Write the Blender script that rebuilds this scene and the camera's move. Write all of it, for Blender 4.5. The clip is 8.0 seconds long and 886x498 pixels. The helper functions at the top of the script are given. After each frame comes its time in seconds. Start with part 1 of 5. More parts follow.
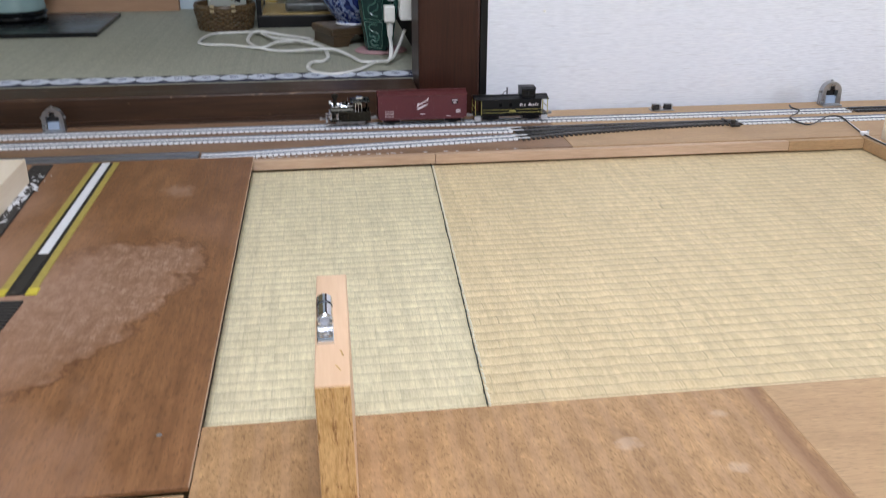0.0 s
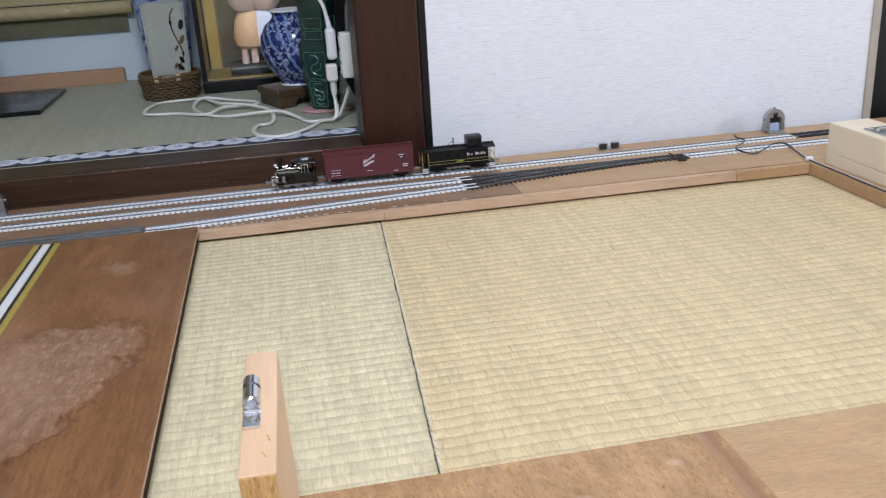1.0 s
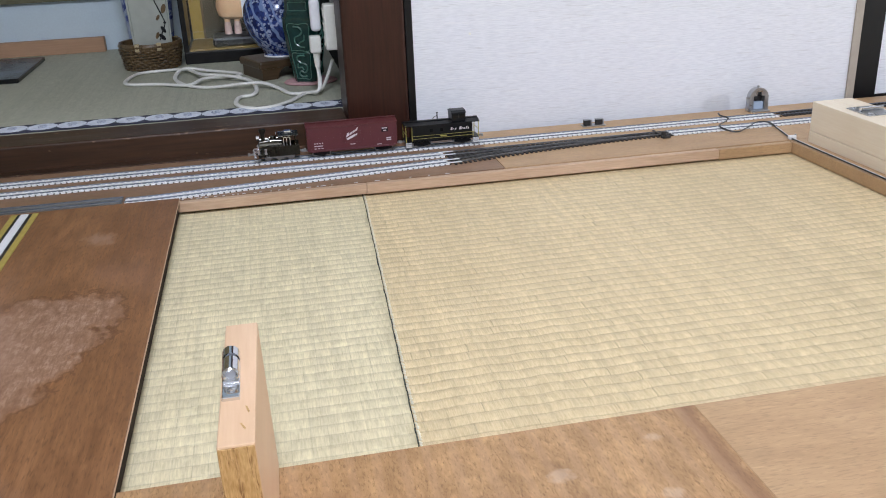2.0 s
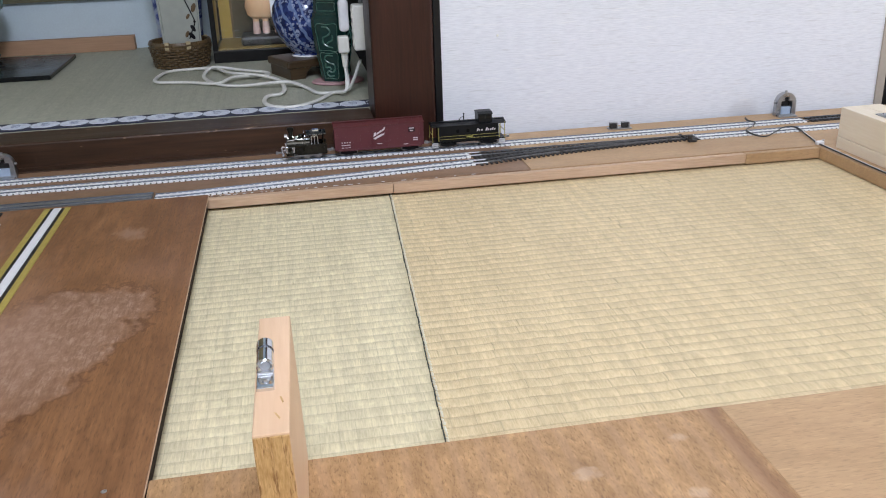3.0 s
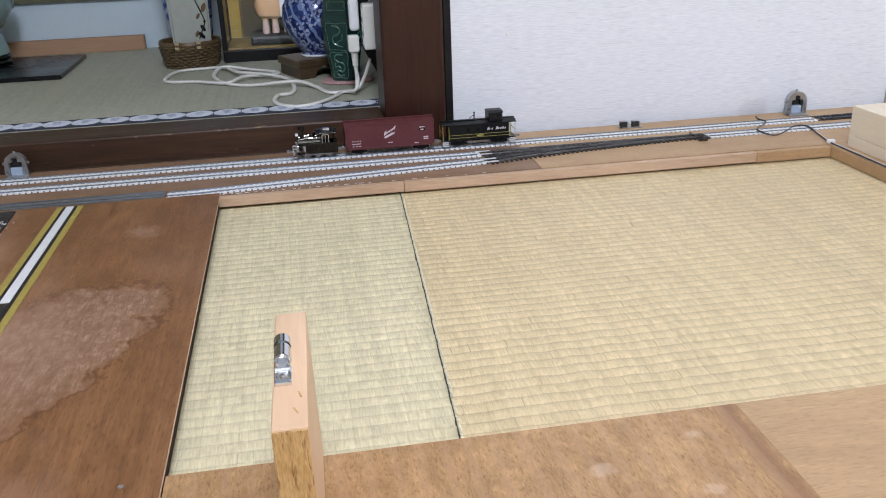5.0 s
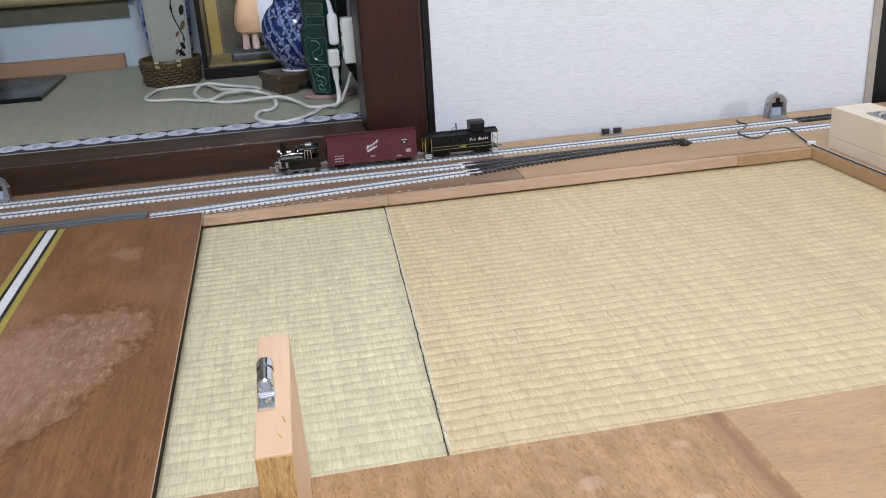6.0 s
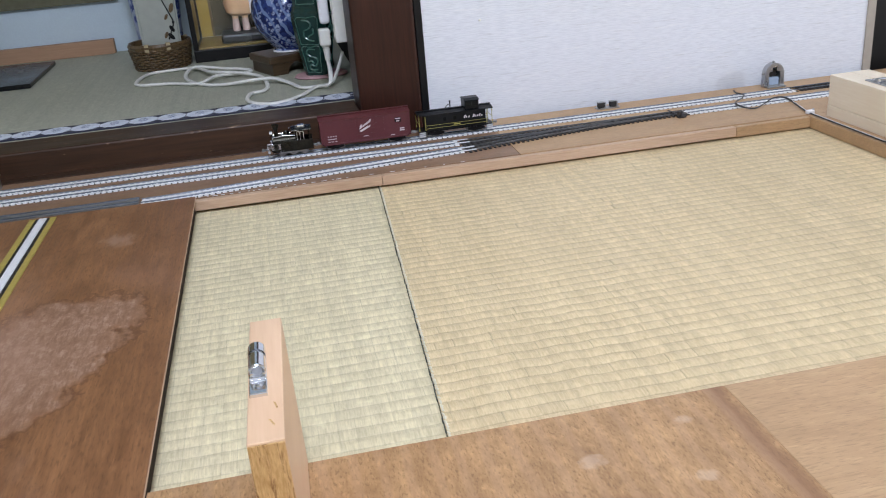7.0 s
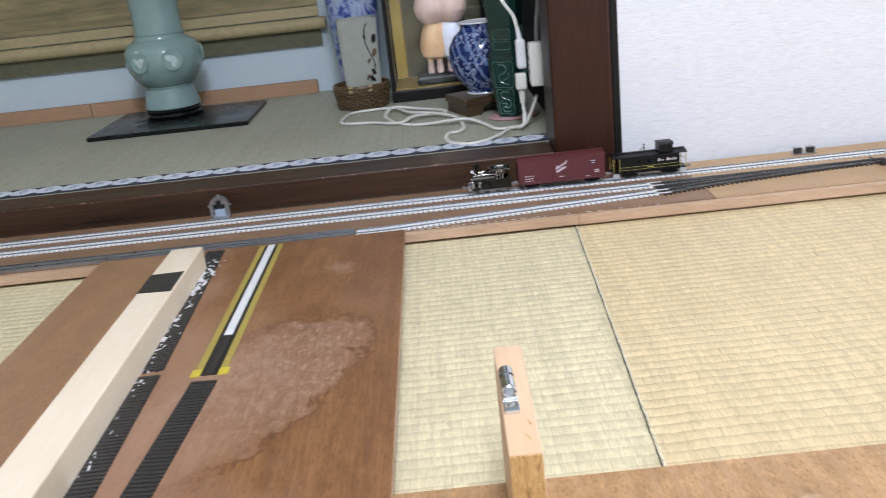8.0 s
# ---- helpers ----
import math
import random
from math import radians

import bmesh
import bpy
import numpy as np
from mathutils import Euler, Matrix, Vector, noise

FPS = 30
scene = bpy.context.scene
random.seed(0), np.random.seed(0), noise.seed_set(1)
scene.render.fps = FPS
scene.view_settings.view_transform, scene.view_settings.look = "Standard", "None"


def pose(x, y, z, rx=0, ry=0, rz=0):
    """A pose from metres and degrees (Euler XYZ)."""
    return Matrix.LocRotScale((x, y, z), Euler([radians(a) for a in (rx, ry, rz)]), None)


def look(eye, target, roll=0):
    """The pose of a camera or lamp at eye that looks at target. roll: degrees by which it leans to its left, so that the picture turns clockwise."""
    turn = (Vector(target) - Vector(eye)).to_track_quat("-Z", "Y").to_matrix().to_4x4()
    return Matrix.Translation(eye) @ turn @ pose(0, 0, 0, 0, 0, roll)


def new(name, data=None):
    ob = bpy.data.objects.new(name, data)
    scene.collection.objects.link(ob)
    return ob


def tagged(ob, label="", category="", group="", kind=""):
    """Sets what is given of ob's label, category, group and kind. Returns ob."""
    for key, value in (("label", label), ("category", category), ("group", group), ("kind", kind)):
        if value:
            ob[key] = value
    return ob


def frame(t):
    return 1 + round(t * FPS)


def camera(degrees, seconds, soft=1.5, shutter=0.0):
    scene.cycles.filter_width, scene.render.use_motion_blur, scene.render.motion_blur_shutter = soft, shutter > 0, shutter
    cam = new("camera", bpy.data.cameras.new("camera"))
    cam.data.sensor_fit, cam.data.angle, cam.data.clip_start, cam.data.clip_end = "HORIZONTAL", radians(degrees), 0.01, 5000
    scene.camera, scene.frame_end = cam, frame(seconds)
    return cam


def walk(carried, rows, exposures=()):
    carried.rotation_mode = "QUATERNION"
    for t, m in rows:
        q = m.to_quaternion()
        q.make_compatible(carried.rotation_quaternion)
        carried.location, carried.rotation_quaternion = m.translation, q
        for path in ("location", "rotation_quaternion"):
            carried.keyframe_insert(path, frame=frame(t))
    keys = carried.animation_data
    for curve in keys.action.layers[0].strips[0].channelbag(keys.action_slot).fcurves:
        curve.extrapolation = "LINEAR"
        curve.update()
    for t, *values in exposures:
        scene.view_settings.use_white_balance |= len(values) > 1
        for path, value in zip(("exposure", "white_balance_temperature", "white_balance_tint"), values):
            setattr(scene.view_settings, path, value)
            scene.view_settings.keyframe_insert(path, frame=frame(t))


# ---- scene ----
cam = camera(53.0, 8.0, 1.0, 0.3)
PATH = [
    (0, (0.102, -1.221, 0.393), (0.355, 0.602, -0.39), 0.2),
    (0.5, (0.11, -1.219, 0.402), (0.351, 0.645, -0.281), -3.9),
    (1, (0.135, -1.206, 0.398), (0.453, 0.644, -0.291), -3.4),
    (1.2, (0.136, -1.204, 0.395), (0.487, 0.63, -0.322), -2.6),
    (2.3, (0.136, -1.205, 0.395), (0.482, 0.62, -0.346), -2.3),
    (2.5, (0.132, -1.207, 0.395), (0.463, 0.622, -0.343), -2.3),
    (3, (0.127, -1.211, 0.395), (0.433, 0.624, -0.34), -2.0),
    (3.5, (0.123, -1.213, 0.397), (0.415, 0.628, -0.33), -2.2),
    (4, (0.118, -1.212, 0.394), (0.407, 0.629, -0.332), -2.0),
    (5.3, (0.123, -1.212, 0.393), (0.419, 0.624, -0.343), -2.3),
    (5.5, (0.131, -1.206, 0.394), (0.453, 0.625, -0.343), -3.2),
    (6, (0.126, -1.209, 0.398), (0.445, 0.631, -0.32), -3.5),
    (6.5, (0.131, -1.202, 0.391), (0.473, 0.619, -0.362), -3.4),
    (7, (0.132, -1.198, 0.392), (0.446, 0.625, -0.368), -4.9),
    (7.5, (0.1, -1.213, 0.403), (0.259, 0.656, -0.29), -6.0),
    (8, (0.07, -1.249, 0.422), (0.048, 0.64, -0.235), -6.3),
]
walk(cam, [(t, look(eye, target, roll)) for t, eye, target, roll in PATH], [(0, 0.0, 6550, 10), (0.5, 0.0, 6130, 12), (1, 0.0, 6450, 10), (2.3, 0.0, 6500, 10), (6.5, 0.0, 6480, 10), (7.0, -0.03, 6300, 10), (7.5, 0.06, 6150, 12), (8, 0.26, 6550, 9)])

# ---- light ----
world = bpy.data.worlds.new("world")
scene.world = world
world.use_nodes = True
world.node_tree.nodes["Background"].inputs[0].default_value = (0.5, 0.6, 0.8, 1)
world.node_tree.nodes["Background"].inputs[1].default_value = 0.01


def lamp_light(name, place, radius, power, colour):
    data = bpy.data.lights.new(name, "POINT")
    data.shadow_soft_size, data.energy, data.color = radius, power, colour
    ob = new(name, data)
    ob.location = place
    return ob


lamp_light("ceiling_lamp_light", (0.16, -1.55, 1.75), 0.24, 108, (0.905, 0.985, 1.18))
lamp_light("far_lamp_light", (2.66, -0.92, 0.58), 0.045, 40, (0.92, 0.985, 1.16))

# ---- mesh helpers ----


def finish(bm, smooth=False):
    me = bpy.data.meshes.new("mesh")
    bmesh.ops.recalc_face_normals(bm, faces=bm.faces[:])
    if smooth:
        for f in bm.faces:
            f.smooth = True
    bm.to_mesh(me)
    bm.free()
    if smooth:
        me.set_sharp_from_angle(angle=radians(40))
    return me


def part(name, bm, material, parent=None, label="", smooth=False, at=None):
    """One mesh object, under a thing or a part."""
    me = bm if isinstance(bm, bpy.types.Mesh) else finish(bm, smooth)
    if material and not me.materials:
        me.materials.append(material)
    ob = new(name, me)
    if at is not None:
        ob.matrix_basis = at
    if parent:
        ob.parent = parent
    if label:
        ob["label"] = label
    return ob


def thing(name, label, category, x=0.0, y=0.0, z=0.0, rz=0.0, group="", kind=""):
    ob = new(name)
    ob.empty_display_size = 0.02
    ob.matrix_basis = pose(x, y, z, 0, 0, rz)
    return tagged(ob, label, category, group, kind)


def box(x0, x1, y0, y1, z0, z1, bevel=0.0, bm=None, m=None, segments=2):
    tmp = bmesh.new()
    bmesh.ops.create_cube(tmp, size=1)
    for v in tmp.verts:
        v.co = Vector(((x0 + x1) / 2 + v.co.x * (x1 - x0), (y0 + y1) / 2 + v.co.y * (y1 - y0), (z0 + z1) / 2 + v.co.z * (z1 - z0)))
    if bevel:
        bmesh.ops.bevel(tmp, geom=tmp.edges[:], offset=bevel, segments=segments, affect="EDGES", profile=0.5)
    return merged(tmp, bm, m)


def merged(tmp, bm=None, m=None):
    if m is not None:
        bmesh.ops.transform(tmp, matrix=m, verts=tmp.verts[:])
    if bm is None:
        return tmp
    me = bpy.data.meshes.new("tmp")
    tmp.to_mesh(me)
    tmp.free()
    bm.from_mesh(me)
    bpy.data.meshes.remove(me)
    return bm


def lathe(profile, n=32, bm=None, m=None):
    """A turned body from (radius, height) pairs."""
    tmp = bmesh.new()
    rings = []
    for r, z in profile:
        rings.append([tmp.verts.new((r * math.cos(2 * math.pi * i / n), r * math.sin(2 * math.pi * i / n), z)) for i in range(n)])
    for a, b in zip(rings, rings[1:]):
        for i in range(n):
            tmp.faces.new((a[i], a[(i + 1) % n], b[(i + 1) % n], b[i]))
    if profile[0][0] > 1e-6:
        tmp.faces.new(rings[0][::-1])
    if profile[-1][0] > 1e-6:
        tmp.faces.new(rings[-1])
    bmesh.ops.remove_doubles(tmp, verts=tmp.verts[:], dist=1e-6)
    return merged(tmp, bm, m)


def rod(a, b, r, n=10, bm=None, r2=None):
    a, b = Vector(a), Vector(b)
    d = b - a
    tmp = bmesh.new()
    bmesh.ops.create_cone(tmp, cap_ends=True, segments=n, radius1=r, radius2=r if r2 is None else r2, depth=d.length)
    m = Matrix.Translation((a + b) / 2) @ d.to_track_quat("Z", "Y").to_matrix().to_4x4()
    return merged(tmp, bm, m)


def smooth_line(points, steps=8):
    """A curve through the points."""
    p = [Vector(q) for q in points]
    p = [2 * p[0] - p[1]] + p + [2 * p[-1] - p[-2]]
    out = []
    for i in range(1, len(p) - 2):
        for k in range(steps):
            t = k / steps
            a, b, c, d = p[i - 1], p[i], p[i + 1], p[i + 2]
            out.append(0.5 * (2 * b + (c - a) * t + (2 * a - 5 * b + 4 * c - d) * t * t + (3 * b - a - 3 * c + d) * t ** 3))
    out.append(p[-2])
    return out


def tube(points, r, n=8, bm=None, flat=1.0, steps=8):
    """A cord along a curve through the points; flat squeezes its height."""
    line = smooth_line(points, steps)
    tmp = bmesh.new()
    rings = []
    for i, q in enumerate(line):
        d = (line[min(i + 1, len(line) - 1)] - line[max(i - 1, 0)]).normalized()
        side = d.cross(Vector((0, 0, 1)))
        side = side.normalized() if side.length > 1e-4 else Vector((1, 0, 0))
        up = side.cross(d)
        rings.append([tmp.verts.new(q + side * r * math.cos(2 * math.pi * k / n) + up * r * flat * math.sin(2 * math.pi * k / n)) for k in range(n)])
    for a, b in zip(rings, rings[1:]):
        for k in range(n):
            tmp.faces.new((a[k], a[(k + 1) % n], b[(k + 1) % n], b[k]))
    tmp.faces.new(rings[0])
    tmp.faces.new(rings[-1])
    return merged(tmp, bm)


def prism(outline, y0, y1, bm=None, m=None):
    """An outline in x and z, drawn out along y."""
    tmp = bmesh.new()
    a = [tmp.verts.new((x, y0, z)) for x, z in outline]
    b = [tmp.verts.new((x, y1, z)) for x, z in outline]
    n = len(a)
    tmp.faces.new(a)
    tmp.faces.new(b[::-1])
    for i in range(n):
        tmp.faces.new((a[i], b[i], b[(i + 1) % n], a[(i + 1) % n]))
    return merged(tmp, bm, m)


def plate(outline, z0, z1, bm=None, m=None):
    """An outline in x and y, drawn up along z."""
    tmp = bmesh.new()
    a = [tmp.verts.new((x, y, z0)) for x, y in outline]
    b = [tmp.verts.new((x, y, z1)) for x, y in outline]
    n = len(a)
    tmp.faces.new(a[::-1])
    tmp.faces.new(b)
    for i in range(n):
        tmp.faces.new((a[i], a[(i + 1) % n], b[(i + 1) % n], b[i]))
    return merged(tmp, bm, m)


# ---- materials ----


class Nodes:
    """A small way to write node materials."""

    def __init__(self, name, rough=0.5, metal=0.0, spec=0.5):
        self.mat = bpy.data.materials.new(name)
        self.mat.use_nodes = True
        self.t = self.mat.node_tree
        self.b = self.t.nodes["Principled BSDF"]
        self.b.inputs["Roughness"].default_value = rough
        self.b.inputs["Metallic"].default_value = metal
        self.b.inputs["Specular IOR Level"].default_value = spec
        self.coord = self.t.nodes.new("ShaderNodeTexCoord").outputs["Object"]

    def mapped(self, scale=(1, 1, 1), turn=(0, 0, 0), shift=None):
        n = self.t.nodes.new("ShaderNodeMapping")
        n.inputs["Scale"].default_value, n.inputs["Rotation"].default_value = scale, [radians(a) for a in turn]
        src = self.coord
        if shift:
            n.inputs["Location"].default_value = shift
        self.t.links.new(src, n.inputs["Vector"])
        return n.outputs[0]

    def noise(self, scale, detail=4, vec=None, rough=0.55, distortion=0.0):
        n = self.t.nodes.new("ShaderNodeTexNoise")
        n.inputs["Scale"].default_value, n.inputs["Detail"].default_value, n.inputs["Roughness"].default_value = scale, detail, rough
        n.inputs["Distortion"].default_value = distortion
        self.t.links.new(vec or self.coord, n.inputs["Vector"])
        return n.outputs["Fac"]

    def wave(self, scale, distortion, vec, detail=3, dscale=1.0):
        n = self.t.nodes.new("ShaderNodeTexWave")
        n.inputs["Scale"].default_value, n.inputs["Distortion"].default_value = scale, distortion
        n.inputs["Detail"].default_value, n.inputs["Detail Scale"].default_value = detail, dscale
        self.t.links.new(vec, n.inputs["Vector"])
        return n.outputs["Fac"]

    def ramp(self, fac, stops):
        n = self.t.nodes.new("ShaderNodeValToRGB")
        while len(n.color_ramp.elements) < len(stops):
            n.color_ramp.elements.new(0.5)
        for e, (p, c) in zip(n.color_ramp.elements, stops):
            e.position = p
            e.color = (*c, 1) if isinstance(c, tuple) else (c, c, c, 1)
        self.t.links.new(fac, n.inputs[0])
        return n.outputs[0]

    def mix(self, fac, a, b, mode="MIX"):
        n = self.t.nodes.new("ShaderNodeMix")
        n.data_type, n.blend_type = "RGBA", mode
        for key, v in ((0, fac), (6, a), (7, b)):
            if isinstance(v, (int, float)):
                n.inputs[key].default_value = v
            elif isinstance(v, tuple):
                n.inputs[key].default_value = (*v, 1)
            else:
                self.t.links.new(v, n.inputs[key])
        return n.outputs[2]

    def math(self, op, a, b=0.0):
        n = self.t.nodes.new("ShaderNodeMath")
        n.operation = op
        for k, v in enumerate((a, b)):
            if isinstance(v, (int, float)):
                n.inputs[k].default_value = v
            else:
                self.t.links.new(v, n.inputs[k])
        return n.outputs[0]

    def random(self):
        return self.t.nodes.new("ShaderNodeObjectInfo").outputs["Random"]

    def colour(self, c):
        if isinstance(c, tuple):
            self.b.inputs["Base Color"].default_value = (*c, 1)
        else:
            self.t.links.new(c, self.b.inputs["Base Color"])
        return self

    def rough(self, r):
        self.t.links.new(r, self.b.inputs["Roughness"])
        return self

    def bump(self, h, strength=0.3, distance=0.001):
        n = self.t.nodes.new("ShaderNodeBump")
        n.inputs["Strength"].default_value, n.inputs["Distance"].default_value = strength, distance
        self.t.links.new(h, n.inputs["Height"])
        self.t.links.new(n.outputs[0], self.b.inputs["Normal"])
        return self


def flecked(m, col, stretch, turn, strength, dark, light):
    """Short dark pores and pale flecks, as open-grained plywood veneer has them."""
    pore = m.noise(620, 3, m.mapped(stretch, turn), 0.6)
    col = m.mix(m.ramp(pore, [(0.53, 0.0), (0.66, strength)]), col, tuple(q * 0.42 for q in dark))
    fleck = m.noise(430, 3, m.mapped(stretch, turn, (4, 3, 1)), 0.6)
    col = m.mix(m.ramp(fleck, [(0.56, 0.0), (0.70, strength * 0.7)]), col, tuple(min(q * 1.35, 0.9) for q in light))
    cloud = m.noise(46, 4, m.mapped(tuple(min(1.0, q * 3) for q in stretch), turn, (1, 5, 2)), 0.6)
    return m.mix(m.ramp(cloud, [(0.42, 0.0), (0.66, strength * 0.75)]), col, tuple(q * 0.72 for q in dark))


def wood(name, dark, light, along="x", grain=60, rough=0.55, figure=0.35, patches=None, spec=0.4, bump=0.15, pores=0.0):
    """Wood with fibres along one axis, broad figure, blotches and short dark pores."""
    m = Nodes(name, rough, 0, spec)
    s = {"x": (0.06, 1, 1), "y": (1, 0.06, 1), "z": (1, 1, 0.06)}[along]
    v = m.mapped(s)
    fine = m.noise(grain * 6, 4, v)
    broad = m.noise(grain * 0.5, 4, v, 0.6, 0.6)
    both = m.mix(figure, fine, broad)
    col = m.ramp(both, [(0.3, dark), (0.7, light)])
    blot = m.noise(7, 4)
    col = m.mix(m.ramp(blot, [(0.35, 0.0), (0.75, 0.45)]), col, patches or dark)
    if pores:
        col = flecked(m, col, {"x": (0.16, 1, 1), "y": (1, 0.16, 1), "z": (1, 1, 0.16)}[along], (0, 0, 0), pores, dark, light)
    m.colour(col)
    m.rough(m.ramp(fine, [(0.2, max(rough - 0.08, 0.05)), (0.8, min(rough + 0.1, 1.0))]))
    return m.bump(fine, bump, 0.0006).mat


def painted(name, c, rough=0.5, metal=0.0, vary=0.15, scale=60, bump=0.0, spec=0.5):
    """A plain coat with slight wear and grime."""
    m = Nodes(name, rough, metal, spec)
    n = m.noise(scale, 5)
    big = m.noise(scale / 7, 3)
    lo, hi = tuple(k * (1 - vary) for k in c), tuple(min(k * (1 + vary), 1) for k in c)
    m.colour(m.mix(0.4, m.ramp(n, [(0.3, lo), (0.7, hi)]), m.ramp(big, [(0.3, lo), (0.7, hi)])))
    dr = min(0.08, rough * 0.3)
    m.rough(m.ramp(big, [(0.3, rough - dr), (0.7, min(rough + dr, 1))]))
    if bump:
        m.bump(n, bump, 0.0008)
    return m.mat


ROW = 0.0148  # pitch of the mat weave


def ripple(x, y, sine=math.sin):
    """How far the rows of weave wander, in metres."""
    return 0.0005 * sine(31.0 * x + 9.0 * y) + 0.0003 * sine(77.0 * x - 14.0 * y)


def tatami(name, dark, light, wander=0.0, cells=40.0, stagger=1.0, groove_shade=0.5, split=0.45, tone=0.08, straw=900, contrast=0.13):
    """Rush weave: straws across the rows, shade painted in the thin grooves between the rows, each woven cell a little
    different in tone.
    """
    m = Nodes(name, 0.55, 0, 0.4)
    fine = m.noise(straw, 3, m.mapped((1, 0.07, 1)))
    mid = m.noise(330, 2, m.mapped((1, 0.12, 1)))
    col = m.ramp(m.mix(0.35, fine, mid), [(0.47 - contrast, dark), (0.47 + contrast, light)])
    xyz = m.t.nodes.new("ShaderNodeSeparateXYZ")
    m.t.links.new(m.coord, xyz.inputs[0])
    x, y = xyz.outputs[0], xyz.outputs[1]
    if wander:
        a = m.math("SINE", m.math("ADD", m.math("MULTIPLY", x, 31.0), m.math("MULTIPLY", y, 9.0)))
        b = m.math("SINE", m.math("ADD", m.math("MULTIPLY", x, 77.0), m.math("MULTIPLY", y, -14.0)))
        y = m.math("ADD", y, m.math("ADD", m.math("MULTIPLY", a, 0.0005), m.math("MULTIPLY", b, 0.0003)))
    row = m.math("DIVIDE", y, ROW)
    k = m.math("FLOOR", row)

    def chance(u, v):
        n = m.t.nodes.new("ShaderNodeTexWhiteNoise")
        n.noise_dimensions = "2D"
        c = m.t.nodes.new("ShaderNodeCombineXYZ")
        for q, socket in ((u, 0), (v, 1)):
            if isinstance(q, float):
                c.inputs[socket].default_value = q
            else:
                m.t.links.new(q, c.inputs[socket])
        m.t.links.new(c.outputs[0], n.inputs["Vector"])
        return n.outputs["Value"]

    shift = m.math("MULTIPLY", chance(k, 3.5), 7.0 * stagger)
    drift = m.math("MULTIPLY", m.noise(22, 2, m.mapped((1, 0, 0))), 1.6)
    u = m.math("ADD", m.math("ADD", m.math("MULTIPLY", x, cells), shift), drift)
    n = m.math("FLOOR", u)
    luck = chance(n, k)
    col = m.mix(1.0, col, m.ramp(luck, [(0.0, 1.0 - tone), (0.6, 1.0)]), "MULTIPLY")
    # thin dark slits between some bundles of straw
    line = m.ramp(m.math("FRACT", u), [(0.0, 1.0), (0.02, 0.8), (0.05, 0.0)])
    some = m.ramp(chance(k, n), [(0.50, 0.0 if stagger else 0.30), (0.95, 1.0)])
    col = m.mix(m.math("MULTIPLY", m.math("MULTIPLY", line, some), split), col, tuple(q * 0.42 for q in dark))
    # shade put into the colour between two rows, where the straw rolls down
    side = m.math("ABSOLUTE", m.math("SUBTRACT", m.math("FRACT", row), 0.5))
    col = m.mix(m.ramp(side, [(0.415, 0.0), (0.485, groove_shade)]), col, tuple(q * 0.52 for q in dark))
    column = m.noise(110, 2, m.mapped((1, 0.012, 1)))
    col = m.mix(1.0, col, m.ramp(column, [(0.35, 0.90), (0.62, 1.0)]), "MULTIPLY")
    big = m.noise(4, 3)
    col = m.mix(m.ramp(big, [(0.35, 0.0), (0.7, 0.22)]), col, tuple(q * 0.88 for q in dark))
    pale = m.noise(75, 2, m.mapped((1, 0.8, 1), shift=(3, 1, 0)))
    col = m.mix(m.ramp(pale, [(0.60, 0.0), (0.70, 0.35)]), col, tuple(min(q * 1.12, 0.9) for q in light))
    m.colour(col)
    return m.bump(fine, 0.35, 0.0006).mat


TATAMI_OLD = tatami("tatami_yellow", (0.595, 0.465, 0.258), (0.80, 0.652, 0.400), 1.0, groove_shade=0.40, split=0.6, tone=0.055)
TATAMI_GREEN = tatami("tatami_green", (0.590, 0.515, 0.318), (0.835, 0.742, 0.495), 0.0, 66.0, 0.0, 0.30, 0.50, 0.10, 800, 0.16)
TATAMI_TOKO = tatami("tatami_alcove", (0.365, 0.370, 0.285), (0.500, 0.504, 0.398), 0.0, 62.0, 0.10, 0.22, 0.2, 0.05)
SEAM = painted("seam_dark", (0.05, 0.05, 0.035), 0.9)
BOARD = wood("plywood_reddish", (0.225, 0.130, 0.074), (0.36, 0.215, 0.128), "x", 50, 0.45, 0.5, (0.20, 0.112, 0.062), pores=0.4)
BOARD_LIGHT = wood("plywood_tan", (0.43, 0.268, 0.136), (0.565, 0.374, 0.206), "x", 50, 0.45, 0.45, (0.38, 0.228, 0.115), pores=0.32)
BOARD_Y = wood("plywood_tan_upright", (0.30, 0.165, 0.085), (0.42, 0.245, 0.135), "y", 50, 0.45, 0.45, (0.27, 0.145, 0.075), pores=0.4)
LIP = wood("sawn_edge", (0.40, 0.25, 0.155), (0.70, 0.51, 0.36), "x", 90, 0.6, 0.5)
PINE = wood("pine", (0.80, 0.68, 0.51), (0.90, 0.81, 0.66), "y", 70, 0.45, 0.45, (0.76, 0.63, 0.46))
PEACH = wood("planed_softwood", (0.68, 0.45, 0.275), (0.80, 0.575, 0.385), "y", 60, 0.45, 0.4, (0.60, 0.38, 0.22))


def end_grain():
    """Sawn end of the block: tan with dark wavering streaks and knots of darker grain."""
    m = Nodes("end_grain", 0.6, 0, 0.35)
    v = m.mapped((1, 1, 0.16))
    streak = m.noise(300, 4, v, 0.6, 0.9)
    broad = m.noise(75, 3, m.mapped((1, 1, 0.25), shift=(2, 0, 1)), 0.6, 1.2)
    fine = m.noise(900, 3, m.mapped((1, 1, 0.2)))
    col = m.ramp(m.mix(0.4, fine, broad), [(0.35, (0.44, 0.25, 0.085)), (0.66, (0.68, 0.44, 0.20))])
    col = m.mix(m.ramp(streak, [(0.54, 0.0), (0.64, 0.85)]), col, (0.20, 0.085, 0.022))
    m.colour(col)
    return m.bump(fine, 0.25, 0.0005).mat


